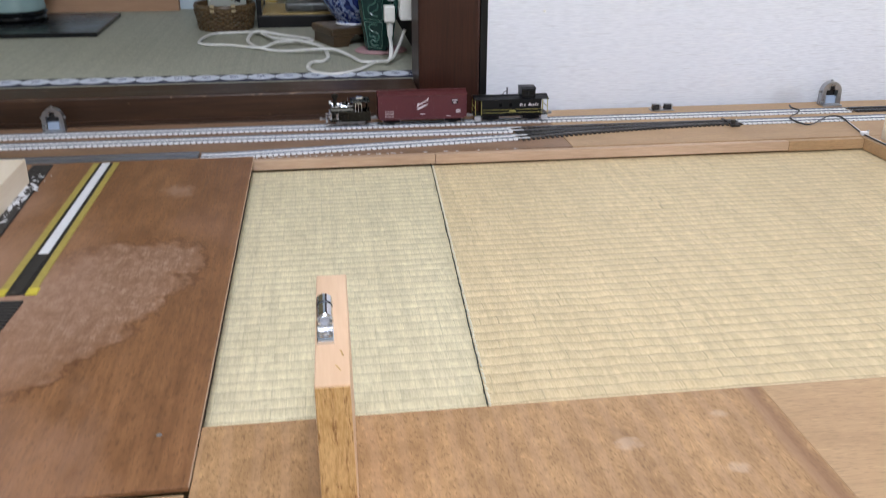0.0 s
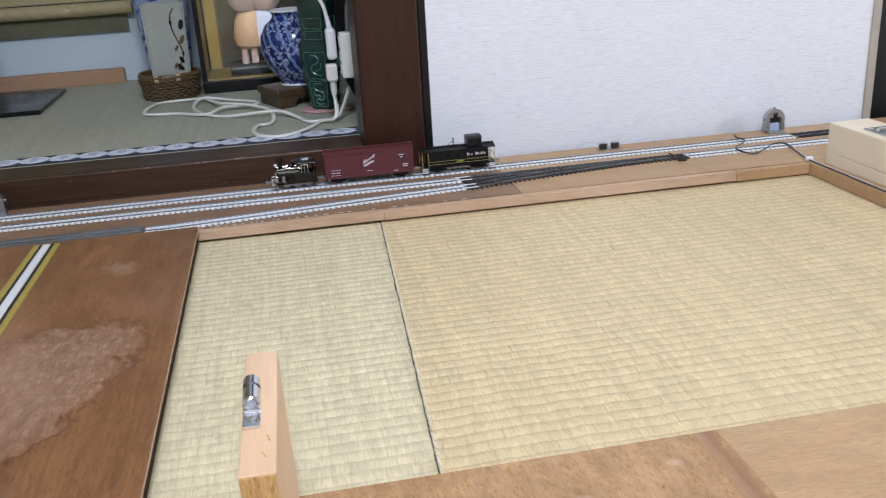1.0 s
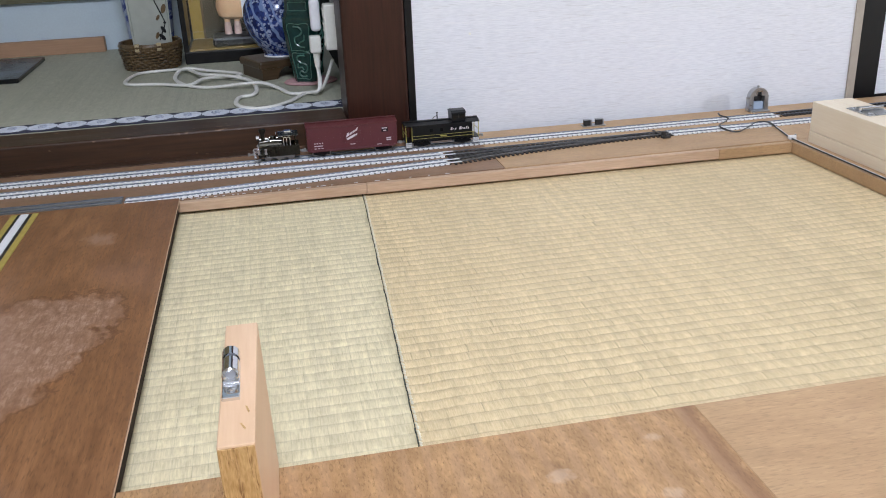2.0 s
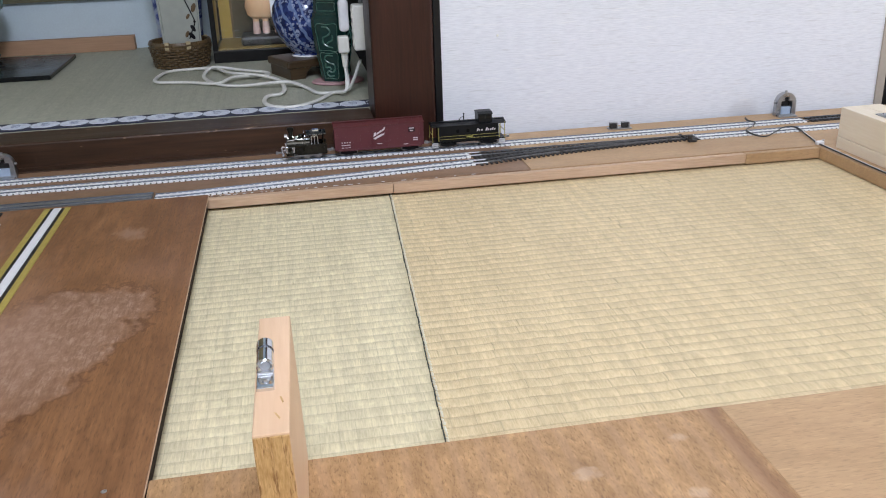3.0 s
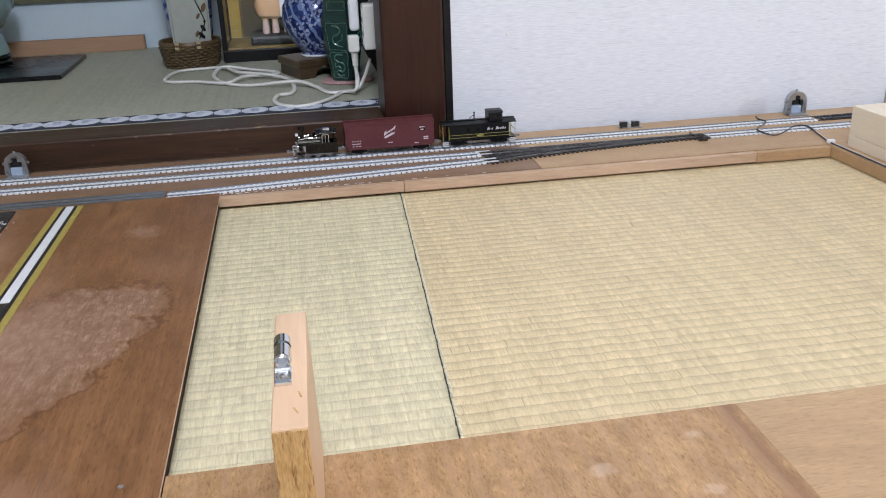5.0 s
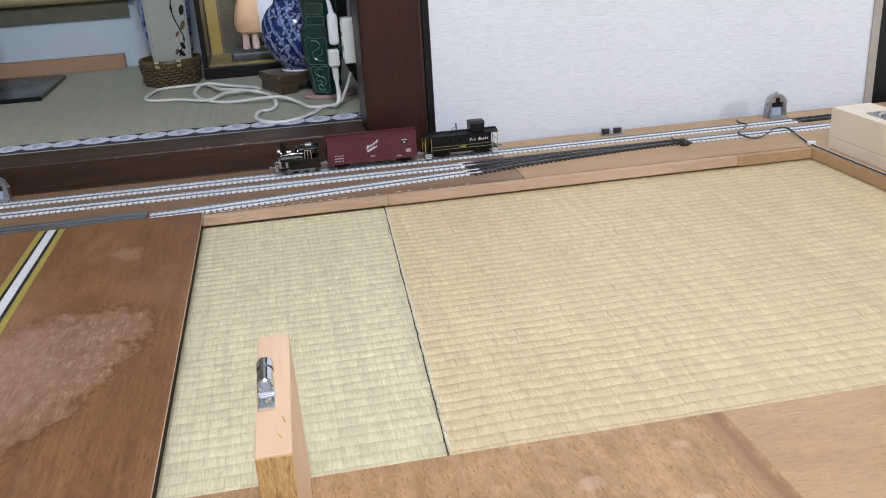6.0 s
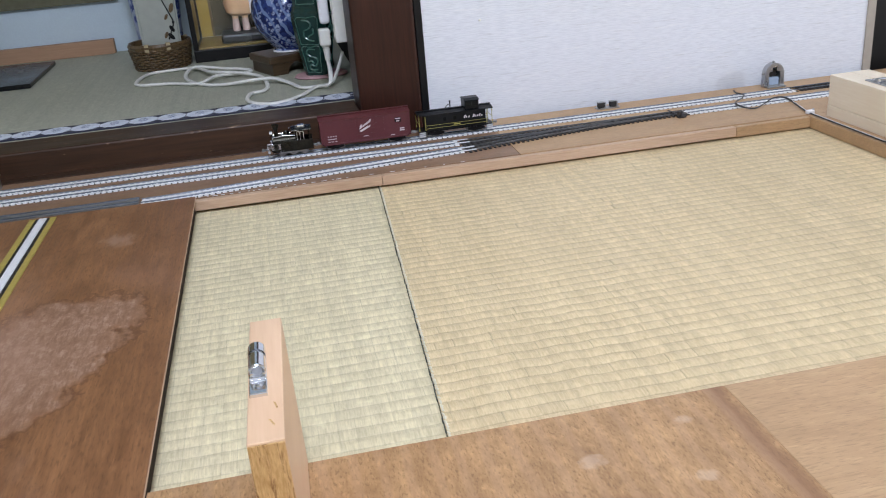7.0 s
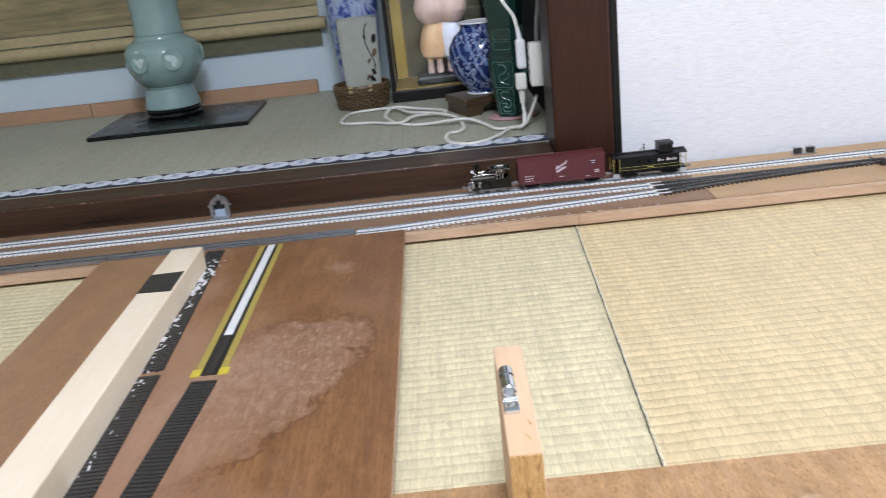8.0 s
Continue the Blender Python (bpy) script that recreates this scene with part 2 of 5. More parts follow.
END_GRAIN = end_grain()
POST_WOOD = wood("red_lacquered_wood", (0.021, 0.0080, 0.0052), (0.060, 0.0195, 0.0112), "z", 40, 0.36, 0.4, spec=0.28)


def lacquered_sill():
    """Dark brown lacquer with grain, scratches and pale knocks along its worn edge."""
    m = Nodes("dark_brown_lacquered_wood", 0.25, 0, 0.35)
    fine = m.noise(210, 4, m.mapped((0.05, 1, 1)))
    broad = m.noise(20, 4, m.mapped((0.12, 1, 1)), 0.6, 0.5)
    col = m.ramp(m.mix(0.5, fine, broad), [(0.3, (0.018, 0.011, 0.007)), (0.7, (0.078, 0.036, 0.018))])
    knock = m.noise(120, 3, m.mapped((0.35, 1, 1), shift=(2, 0, 5)))
    pos = m.t.nodes.new("ShaderNodeSeparateXYZ")
    m.t.links.new(m.coord, pos.inputs[0])
    edge = m.ramp(m.math("MULTIPLY", m.math("ABSOLUTE", m.math("SUBTRACT", pos.outputs[2], 0.0565)), 100.0), [(0.10, 0.10), (0.30, 0.0)])
    col = m.mix(m.ramp(m.math("ADD", knock, edge), [(0.70, 0.0), (0.77, 0.65)]), col, (0.28, 0.18, 0.115))
    m.colour(col)
    m.rough(m.ramp(broad, [(0.3, 0.32), (0.7, 0.48)]))
    return m.bump(fine, 0.1, 0.0004).mat


SILL_WOOD = lacquered_sill()
BLACK_FRAME = painted("black_lacquer", (0.008, 0.0075, 0.0075), 0.4, spec=0.25)
PLANK = wood("cedar_plank", (0.38, 0.22, 0.13), (0.50, 0.31, 0.19), "x", 50, 0.6)


def stained_ply():
    """Dark red-brown plywood with a pale dried-out patch."""
    m = Nodes("dark_plywood", 0.42, 0, 0.4)
    v = m.mapped((1, 0.05, 1))
    fine = m.noise(300, 4, v)
    broad = m.noise(24, 4, m.mapped((1, 0.16, 1)), 0.6, 0.5)
    col = m.ramp(m.mix(0.5, fine, broad), [(0.34, (0.172, 0.076, 0.030)), (0.66, (0.335, 0.162, 0.071))])
    col = flecked(m, col, (1, 0.14, 1), (0, 0, -9), 0.45, (0.140, 0.060, 0.023), (0.28, 0.14, 0.065))
    pos = m.t.nodes.new("ShaderNodeSeparateXYZ")
    m.t.links.new(m.coord, pos.inputs[0])
    # the patch lies round (-0.143, -0.452), drawn out towards the near left
    px, py = m.math("ADD", pos.outputs[0], 0.143), m.math("ADD", pos.outputs[1], 0.452)
    du = m.math("ADD", m.math("MULTIPLY", px, -0.45 / 0.182), m.math("MULTIPLY", py, -0.89 / 0.182))
    dv = m.math("ADD", m.math("MULTIPLY", px, 0.89 / 0.086), m.math("MULTIPLY", py, -0.45 / 0.086))
    d = m.math("ADD", m.math("POWER", m.math("ABSOLUTE", du), 2.4), m.math("POWER", m.math("ABSOLUTE", dv), 2.4))
    edge = m.noise(22, 4, None, 0.6)
    d = m.math("ADD", d, m.math("MULTIPLY", m.math("SUBTRACT", edge, 0.5), 2.1))
    d = m.math("ADD", d, m.math("MULTIPLY", m.math("SUBTRACT", m.noise(170, 3, m.mapped((1, 0.5, 1))), 0.5), 0.55))
    inside = m.ramp(d, [(0.58, 1.0), (0.94, 0.0)])
    mottle = m.noise(120, 6, m.mapped((1, 0.55, 1)), 0.7)
    pale = m.ramp(mottle, [(0.30, (0.210, 0.108, 0.058)), (0.50, (0.300, 0.175, 0.108)), (0.66, (0.42, 0.275, 0.190)), (0.78, (0.56, 0.42, 0.33))])
    grain = m.noise(420, 3, m.mapped((1, 0.16, 1), (0, 0, -9)), 0.6)
    pale = m.mix(m.ramp(grain, [(0.48, 0.0), (0.64, 0.5)]), pale, (0.17, 0.082, 0.042))
    fade = m.ramp(du, [(-0.2, 0.90), (0.85, 0.28)])
    col = m.mix(m.math("MULTIPLY", inside, fade), col, pale)
    rim = m.ramp(d, [(0.80, 0.0), (0.92, 0.60), (1.02, 0.0)])
    col = m.mix(rim, col, (0.10, 0.036, 0.016))
    scuff = m.noise(9, 4, m.mapped((1, 0.6, 1), shift=(5, 2, 0)))
    col = m.mix(m.ramp(scuff, [(0.60, 0.0), (0.80, 0.35)]), col, (0.34, 0.185, 0.12))
    # a thin pale wash on the side of the track bed, towards the near end
    wash = m.noise(15, 5, m.mapped((1, 0.35, 1), (0, 0, -14), (2, 6, 0)), 0.65)
    reach = m.math("ADD", m.math("MULTIPLY", pos.outputs[0], -2.6), m.math("MULTIPLY", pos.outputs[1], -0.55))
    col = m.mix(m.ramp(m.math("ADD", wash, m.math("SUBTRACT", reach, 0.62)), [(0.42, 0.0), (0.75, 0.55)]), col, (0.40, 0.245, 0.17))
    # a small pale rub near the far end
    ax, ay = m.math("MULTIPLY", m.math("ADD", pos.outputs[0], 0.083), 22.0), m.math("MULTIPLY", m.math("ADD", pos.outputs[1], 0.135), 16.0)
    rub = m.math("ADD", m.math("ADD", m.math("POWER", m.math("ABSOLUTE", ax), 2.0), m.math("POWER", m.math("ABSOLUTE", ay), 2.0)), m.math("MULTIPLY", m.noise(70, 4, m.mapped((1, 0.5, 1), shift=(1, 7, 0))), 1.6))
    col = m.mix(m.ramp(rub, [(0.70, 0.5), (1.25, 0.0)]), col, (0.42, 0.27, 0.19))
    m.colour(col)
    m.rough(m.mix(inside, m.ramp(fine, [(0.2, 0.36), (0.8, 0.5)]), (0.62, 0.62, 0.62)))
    return m.bump(fine, 0.12, 0.0005).mat


DARK_PLY = stained_ply()


def worn_board():
    """Reddish plywood with a mottled surface, a dark band of grain by the joint and a few pale rubbed spots."""
    m = Nodes("worn_plywood", 0.42, 0, 0.4)
    fine = m.noise(330, 5, m.mapped((1, 0.30, 1), (0, 0, 24)))
    broad = m.noise(30, 5, m.mapped((1, 0.35, 1), (0, 0, 28)), 0.65, 0.8)
    col = m.ramp(m.mix(0.55, fine, broad), [(0.32, (0.310, 0.168, 0.070)), (0.68, (0.58, 0.355, 0.172))])
    col = flecked(m, col, (1, 0.30, 1), (0, 0, 24), 0.5, (0.30, 0.158, 0.062), (0.56, 0.335, 0.155))
    pos = m.t.nodes.new("ShaderNodeSeparateXYZ")
    m.t.links.new(m.coord, pos.inputs[0])
    band = m.math("ADD", m.math("SUBTRACT", pos.outputs[0], 0.424), m.math("MULTIPLY", m.math("SUBTRACT", broad, 0.5), 0.02))
    col = m.mix(m.ramp(m.math("MULTIPLY", m.math("ABSOLUTE", band), 40.0), [(0.15, 0.75), (0.5, 0.0)]), col, (0.235, 0.118, 0.058))
    lobe = m.wave(16, 3.0, m.mapped((1, 0.5, 1), shift=(0.2, 0.9, 0)), 2, 0.8)
    col = m.mix(m.ramp(lobe, [(0.55, 0.0), (0.9, 0.28)]), col, (0.50, 0.315, 0.185))
    for x, y, r in ((0.307, -0.716, 0.009), (0.386, -0.688, 0.0065), (0.372, -0.752, 0.007)):
        d = m.math("ADD", m.math("POWER", m.math("DIVIDE", m.math("SUBTRACT", pos.outputs[0], x), r * 1.3), 2.0), m.math("POWER", m.math("DIVIDE", m.math("SUBTRACT", pos.outputs[1], y), r), 2.0))
        d = m.math("ADD", d, m.math("MULTIPLY", m.math("SUBTRACT", m.noise(150, 3), 0.5), 2.2))
        col = m.mix(m.ramp(d, [(0.2, 0.45), (1.0, 0.0)]), col, (0.60, 0.45, 0.33))
    m.colour(col)
    m.rough(m.ramp(broad, [(0.3, 0.34), (0.7, 0.5)]))
    return m.bump(fine, 0.18, 0.0005).mat


WORN = worn_board()


def paper_wall():
    """White papered sliding door with fine horizontal fibre streaks."""
    m = Nodes("white_fibre_paper", 0.75, 0, 0.3)
    streak = m.noise(620, 4, m.mapped((0.09, 1, 1)))
    thin = m.noise(520, 2, m.mapped((0.045, 1, 1), shift=(1, 2, 3)))
    white = m.noise(480, 2, m.mapped((0.05, 1, 1), shift=(7, 1, 4)))
    broad = m.noise(5, 3, m.mapped((0.6, 1, 1)))
    col = m.ramp(streak, [(0.36, (0.695, 0.710, 0.752)), (0.60, (0.792, 0.806, 0.846))])
    col = m.mix(m.ramp(thin, [(0.62, 0.0), (0.70, 0.42)]), col, (0.54, 0.535, 0.54))
    col = m.mix(m.ramp(white, [(0.62, 0.0), (0.70, 0.5)]), col, (0.87, 0.87, 0.88))
    col = m.mix(m.ramp(broad, [(0.4, 0.0), (0.7, 0.12)]), col, (0.70, 0.69, 0.70))
    m.colour(col)
    return m.bump(streak, 0.10, 0.0004).mat


PAPER = paper_wall()
PLASTER_BLUE = painted("pale_blue_plaster", (0.57, 0.67, 0.73), 0.9, 0, 0.05, 200, 0.3)
PLASTER = painted("white_plaster", (0.55, 0.555, 0.55), 0.9, 0, 0.05, 120, 0.2)
CEILING = wood("ceiling_boards", (0.42, 0.37, 0.30), (0.54, 0.48, 0.40), "x", 20, 0.6)
WHITE_TIE = painted("white_tie_plastic", (0.87, 0.87, 0.88), 0.5, 0, 0.06, 300)
DARK_TIE = painted("black_tie_plastic", (0.030, 0.027, 0.025), 0.55)
GAP_LUG_BLACK = painted("tie_gap_and_lug_black", (0.022, 0.019, 0.017), 0.8)
RAIL = painted("nickel_rail", (0.30, 0.33, 0.38), 0.34, 1.0, 0.15, 400)
RAIL_DARK = painted("blackened_rail", (0.34, 0.34, 0.35), 0.38, 1.0, 0.15, 400)
STEEL = painted("zinc_steel", (0.46, 0.47, 0.49), 0.32, 1.0, 0.12, 300)
CHROME = painted("chromed_steel", (0.75, 0.76, 0.79), 0.12, 1.0, 0.05, 300)
YELLOW = painted("yellow_paint", (0.40, 0.32, 0.075), 0.5, 0, 0.18, 150)
WHITE_PAINT = painted("white_paint", (0.78, 0.79, 0.80), 0.5, 0, 0.05, 150)
RUBBER = painted("black_ribbed_rubber", (0.020, 0.018, 0.017), 0.5, 0, 0.3, 400, 0.4)
GLUE = painted("dried_white_glue", (0.70, 0.70, 0.72), 0.35, 0, 0.1, 200)
GREY_CARD = painted("grey_metal_strip", (0.30, 0.30, 0.30), 0.4, 0.6, 0.2, 200)
WIRE_BLACK = painted("black_wire", (0.02, 0.02, 0.02), 0.45)
CORD = painted("cream_cord", (0.82, 0.81, 0.76), 0.4, 0, 0.08, 200)
CREAM = painted("cream_plastic", (0.83, 0.82, 0.75), 0.4, 0, 0.05, 200)
WHITE_PLASTIC = painted("white_plastic", (0.86, 0.86, 0.88), 0.35, 0, 0.04, 200)
CAR_RED = painted("boxcar_red", (0.100, 0.020, 0.026), 0.42, 0, 0.10, 300)
CAR_ROOF = painted("boxcar_roof_red", (0.105, 0.022, 0.024), 0.5, 0, 0.15, 300)
CAR_BLACK = painted("black_model_paint", (0.0055, 0.0060, 0.0075), 0.36, spec=0.25)
CAR_LINE = painted("dull_yellow_line", (0.42, 0.37, 0.10), 0.5)
BRASS = painted("bronzed_brass", (0.045, 0.042, 0.034), 0.30, 1.0, 0.35, 300)
LINE_YELLOW = painted("yellow_line", (0.62, 0.52, 0.06), 0.45)
LETTER = painted("white_lettering", (0.66, 0.60, 0.62), 0.5)
CELADON = painted("celadon_glaze", (0.25, 0.36, 0.345), 0.07, 0, 0.10, 25)
GREEN_GLAZE = painted("dark_green_glaze", (0.010, 0.040, 0.034), 0.22, 0, 0.35, 60)
GREEN_RELIEF = painted("worn_green_relief", (0.055, 0.150, 0.115), 0.3, 0, 0.3, 120)
POT_GREY = painted("grey_glazed_pot", (0.36, 0.38, 0.34), 0.4, 0, 0.10, 50)
GOLD_PAPER = painted("gold_paper", (0.36, 0.235, 0.04), 0.5, 0, 0.12, 90)
DARK_STAND = wood("dark_stand_wood", (0.045, 0.028, 0.014), (0.11, 0.068, 0.034), "x", 50, 0.35)
CORD_BIND = painted("tan_binding", (0.42, 0.34, 0.20), 0.6)
CELADON_HIGHLIGHT = painted("pale_glaze_with_highlight", (0.52, 0.64, 0.62), 0.08, 0, 0.2, 60)
BASKET = wood("brown_wicker", (0.060, 0.036, 0.016), (0.20, 0.130, 0.062), "z", 60, 0.3)
FELT = painted("pink_cloth", (0.50, 0.30, 0.31), 0.9, 0, 0.15, 200)
DOLL_SKIN = painted("bisque", (0.57, 0.39, 0.33), 0.5)


def brocade():
    """Gold silk with streaks along the weft and a faint cloudy figure."""
    m = Nodes("gold_brocade", 0.6)
    weft = m.noise(60, 4, m.mapped((0.10, 1, 1.6)), 0.6)
    cloud = m.noise(11, 3, m.mapped((0.45, 1, 1.3), shift=(3, 0, 1)), 0.55, 0.8)
    c = m.ramp(m.mix(0.5, weft, cloud), [(0.36, (0.150, 0.125, 0.066)), (0.50, (0.235, 0.190, 0.094)), (0.64, (0.350, 0.285, 0.150))])
    m.colour(c)
    return m.bump(weft, 0.15, 0.0006).mat


SCROLL_GOLD = brocade()
SCROLL_PALE = painted("pale_gold_brocade", (0.40, 0.33, 0.18), 0.6, 0, 0.15, 60)
SCROLL_GREEN = painted("olive_brocade", (0.13, 0.125, 0.075), 0.8, 0, 0.2, 60)
BLACK_GLOSS = painted("black_lacquer_board", (0.008, 0.009, 0.010), 0.24, spec=0.28)
BLACK_SATIN = painted("black_satin_lacquer", (0.012, 0.011, 0.011), 0.5)
SHADED_GOLD = painted("shaded_gold_paper", (0.20, 0.125, 0.03), 0.6, 0, 0.2, 60)


def blue_glaze():
    """Deep blue ground with pale slanting branches and clusters of small blossoms."""
    m = Nodes("blue_white_porcelain", 0.13, 0, 0.5)
    ground = m.noise(90, 4, None, 0.6, 1.0)
    c = m.ramp(ground, [(0.40, (0.006, 0.012, 0.075)), (0.62, (0.022, 0.045, 0.20))])
    branch = m.wave(17, 5.0, m.mapped((1, 1, 0.7), (0, 40, 25)), 3, 1.6)
    c = m.mix(m.ramp(branch, [(0.74, 0.0), (0.84, 0.75)]), c, (0.20, 0.29, 0.52))
    spread = m.noise(28, 2, m.mapped((1, 1, 1), shift=(2, 1, 3)))
    for scale, shift in ((95, (0, 0, 0)), (140, (3, 5, 1))):
        n = m.t.nodes.new("ShaderNodeTexVoronoi")
        n.inputs["Scale"].default_value = scale
        m.t.links.new(m.mapped((1, 1, 1), shift=shift), n.inputs["Vector"])
        petals = m.ramp(n.outputs["Distance"], [(0.10, 0.25), (0.16, 1.0), (0.34, 0.9), (0.40, 0.0)])
        c = m.mix(m.math("MULTIPLY", petals, m.ramp(spread, [(0.46, 0.0), (0.54, 0.8)])), c, (0.40, 0.47, 0.66))
    m.colour(c)
    return m.mat


def blue_brocade():
    m = Nodes("blue_painted_panel", 0.5)
    v = m.noise(34, 3, None, 0.6, 1.2)
    m.colour(m.ramp(v, [(0.36, (0.020, 0.040, 0.22)), (0.43, (0.07, 0.11, 0.38)), (0.50, (0.30, 0.37, 0.58)), (0.66, (0.46, 0.53, 0.66))]))
    return m.mat


PORCELAIN = blue_glaze()
BLUE_PANEL = blue_brocade()


def glass():
    m = Nodes("clear_glass", 0.02)
    m.b.inputs["Transmission Weight"].default_value = 1.0
    m.b.inputs["IOR"].default_value = 1.45
    m.colour((0.95, 0.98, 0.97))
    return m.mat


GLASS = glass()
H = 0.018   # top of the frame boards over the tatami
TOKO = 0.058  # floor of the alcove
WALL = 0.242  # the wall line

# ---- structure ----


def tatami_mat(name, x0, x1, y0, y1, material, label, lean=0.0, step=0.004, depth=0.0024, wander=0.0):
    """A rush mat: rows of weave with slightly uneven ridges, woven over close warps."""
    row = ROW
    nx, ny = int((x1 - x0) / step) + 1, int((y1 - y0) / (row / 8)) + 1
    xs, ys = np.linspace(x0, x1, nx), np.linspace(y0, y1, ny)
    gx, gy = np.meshgrid(xs, ys)
    rng = np.random.default_rng(int(abs(x0) * 1000) + 3)
    gxx = gx + lean * gy
    u = (gy + wander * ripple(gxx, gy, np.sin)) / row
    ridge = np.abs(np.sin(np.pi * u)) ** 0.30
    k = np.floor(u).astype(int)
    cell = np.abs(np.sin(np.pi * (gx / 0.026 + 0.5 * (k % 2)))) ** 0.5
    rough = rng.normal(0, 1, gx.shape) * 0.00012
    swell = np.exp(-((gxx - 0.36) / 0.11) ** 2) * wander
    gz = -0.0030 + depth * ridge + 0.25 * depth * cell * ridge + rough + swell * 0.0006 * np.sin(150 * gxx + 12 * gy) * np.sin(9 * gy)
    verts = np.stack([gxx.ravel(), gy.ravel(), gz.ravel()], 1)
    idx = np.arange(nx * ny).reshape(ny, nx)
    faces = np.stack([idx[:-1, :-1].ravel(), idx[:-1, 1:].ravel(), idx[1:, 1:].ravel(), idx[1:, :-1].ravel()], 1)
    me = bpy.data.meshes.new(name)
    me.from_pydata(verts.tolist(), [], faces.tolist())
    me.polygons.foreach_set("use_smooth", [True] * len(me.polygons))
    ob = part(name, me, material)
    return tagged(ob, label, "tatami mat", "tatami mats of the room", "structure")


LEAN = 0.053
SEAM_THREAD = painted("seam_thread", (0.07, 0.072, 0.055), 0.9, 0, 0.6, 150)
base = part("floor", box(-3.2, 3.6, -3.2, WALL - 0.004, -0.06, -0.006), SEAM)
tagged(base, "dark wooden subfloor under the tatami mats", "floor", kind="structure")
tatami_mat("tatami_mat", 0.2549, 1.16, -0.95, 0.20, TATAMI_OLD, "yellowed rush tatami mat on the floor", LEAN, 0.004, 0.0018, 1.0)
tatami_mat("tatami_mat", -0.75, 0.2541, -0.95, 0.20, TATAMI_GREEN, "pale greenish rush tatami mat on the floor", LEAN, 0.005, 0.0014)
for x0, x1, y0, y1 in ((-3.2, -0.80, -3.2, WALL), (1.22, 3.6, -3.2, WALL), (-0.81, 1.23, -3.2, -0.96)):
    far = part("tatami_mat", box(x0, x1, y0, y1, -0.006, -0.001), TATAMI_GREEN)
    tagged(far, "pale greenish rush tatami mat on the floor", "tatami mat", "tatami mats of the room", "structure")
# the frayed selvage between the two mats: short dark gaps and pale straw ends


def mat_seam():
    rnd = random.Random(11)
    dark, pale = bmesh.new(), bmesh.new()
    y = 0.010
    while y > -0.80:
        n = 0.006 + 0.012 * rnd.random()
        x = 0.2545 + LEAN * y + rnd.gauss(0, 0.0003)
        if rnd.random() < 0.62:
            plate([(x - 0.0007, y), (x - 0.0008 - LEAN * n * 0.8, y - n * 0.8), (x + 0.0001 - LEAN * n * 0.8 + rnd.random() * 0.0006, y - n * 0.8), (x + 0.0003, y)], -0.0010, 0.0001 + 0.0002 * rnd.random(), dark)
        u = y
        while u > y - n:
            w = 0.2545 + LEAN * u + 0.0022 + rnd.gauss(0, 0.0002)
            turn = 32 + rnd.gauss(0, 8)
            lathe([(0.0007, -0.0010), (0.0009, 0.0), (0.0005, 0.0006), (0.0, 0.0007)], 7, pale, pose(w - 0.0004, u, -0.0003 + rnd.gauss(0, 0.0003), 0, 0, turn) @ Matrix.Diagonal((1.0, 2.4, 1, 1)))
            u -= 0.0036 + 0.0020 * rnd.random()
        y -= n
    ob = part("trim", dark, SEAM_THREAD)
    tagged(ob, "dark frayed thread line between two tatami mats", "mat seam", kind="structure")
    part("selvage", pale, painted("pale_straw_cord", (0.72, 0.68, 0.54), 0.7, 0, 0.2, 200), ob, "pale twisted straw cord")


mat_seam()

# walls that close the room
for name, b in (("wall_west", (-3.3, -3.2, -3.3, 0.3, 0, 2.45)), ("wall_east", (3.6, 3.7, -3.3, 0.3, 0, 2.45)), ("wall_south", (-3.2, 3.6, -3.3, -3.2, 0, 2.45)),
                ("wall_north", (0.372, 3.6, WALL + 0.005, WALL + 0.12, 1.78, 2.45))):
    tagged(part(name, box(*b), PLASTER), "plain pale plaster wall of the room", "wall", kind="structure")
tagged(part("ceiling", box(-3.2, 3.6, -3.2, 1.35, 2.45, 2.5), CEILING), "brown board ceiling", "ceiling", kind="structure")

# alcove: back wall, side walls, matted floor, front sill, post
tagged(part("wall_alcove_back", box(-1.75, 0.40, 1.235, 1.33, 0, 2.45), PLASTER_BLUE), "pale blue-grey plaster wall at the back of the alcove", "wall", kind="structure")
tagged(part("wall_alcove_side", box(0.292, 0.372, 0.352, 1.235, 0, 2.45), painted("near_black_side_wall", (0.012, 0.010, 0.010), 0.8, spec=0.15)), "dark side wall of the alcove", "wall", kind="structure")
tagged(part("wall_alcove_west", box(-1.85, -1.75, 0.24, 1.33, 0, 2.45), PLASTER_BLUE), "pale plaster side wall of the alcove", "wall", kind="structure")
tagged(part("wall_over_alcove", box(-1.75, 0.262, 0.25, 0.33, 1.75, 2.45), PLASTER), "pale plaster wall above the alcove opening", "wall", kind="structure")
tagged(part("wall_beside_alcove", box(-3.2, -1.75, 0.25, 0.33, 0, 2.45), PLASTER), "pale plaster wall beside the alcove", "wall", kind="structure")
alcove = part("alcove_floor", box(-1.75, 0.292, 0.33, 1.235, 0.0, TOKO), TATAMI_TOKO)
tagged(alcove, "grey-tan rush matting on the raised alcove floor", "alcove floor", kind="structure")
sill = part("alcove_sill", box(-1.75, 0.262, WALL, 0.328, -0.01, TOKO, 0.003), SILL_WOOD)
tagged(sill, "dark brown lacquered wooden sill at the front of the alcove", "alcove sill", kind="structure")
# added filler, keeps the gap between board and sill dark
part("sill_gap_filler", box(-1.75, 0.262, 0.2125, WALL - 0.0005, -0.01, H + 0.0015, 0.001), SILL_WOOD, sill, "narrow dark filler before the foot of the sill")
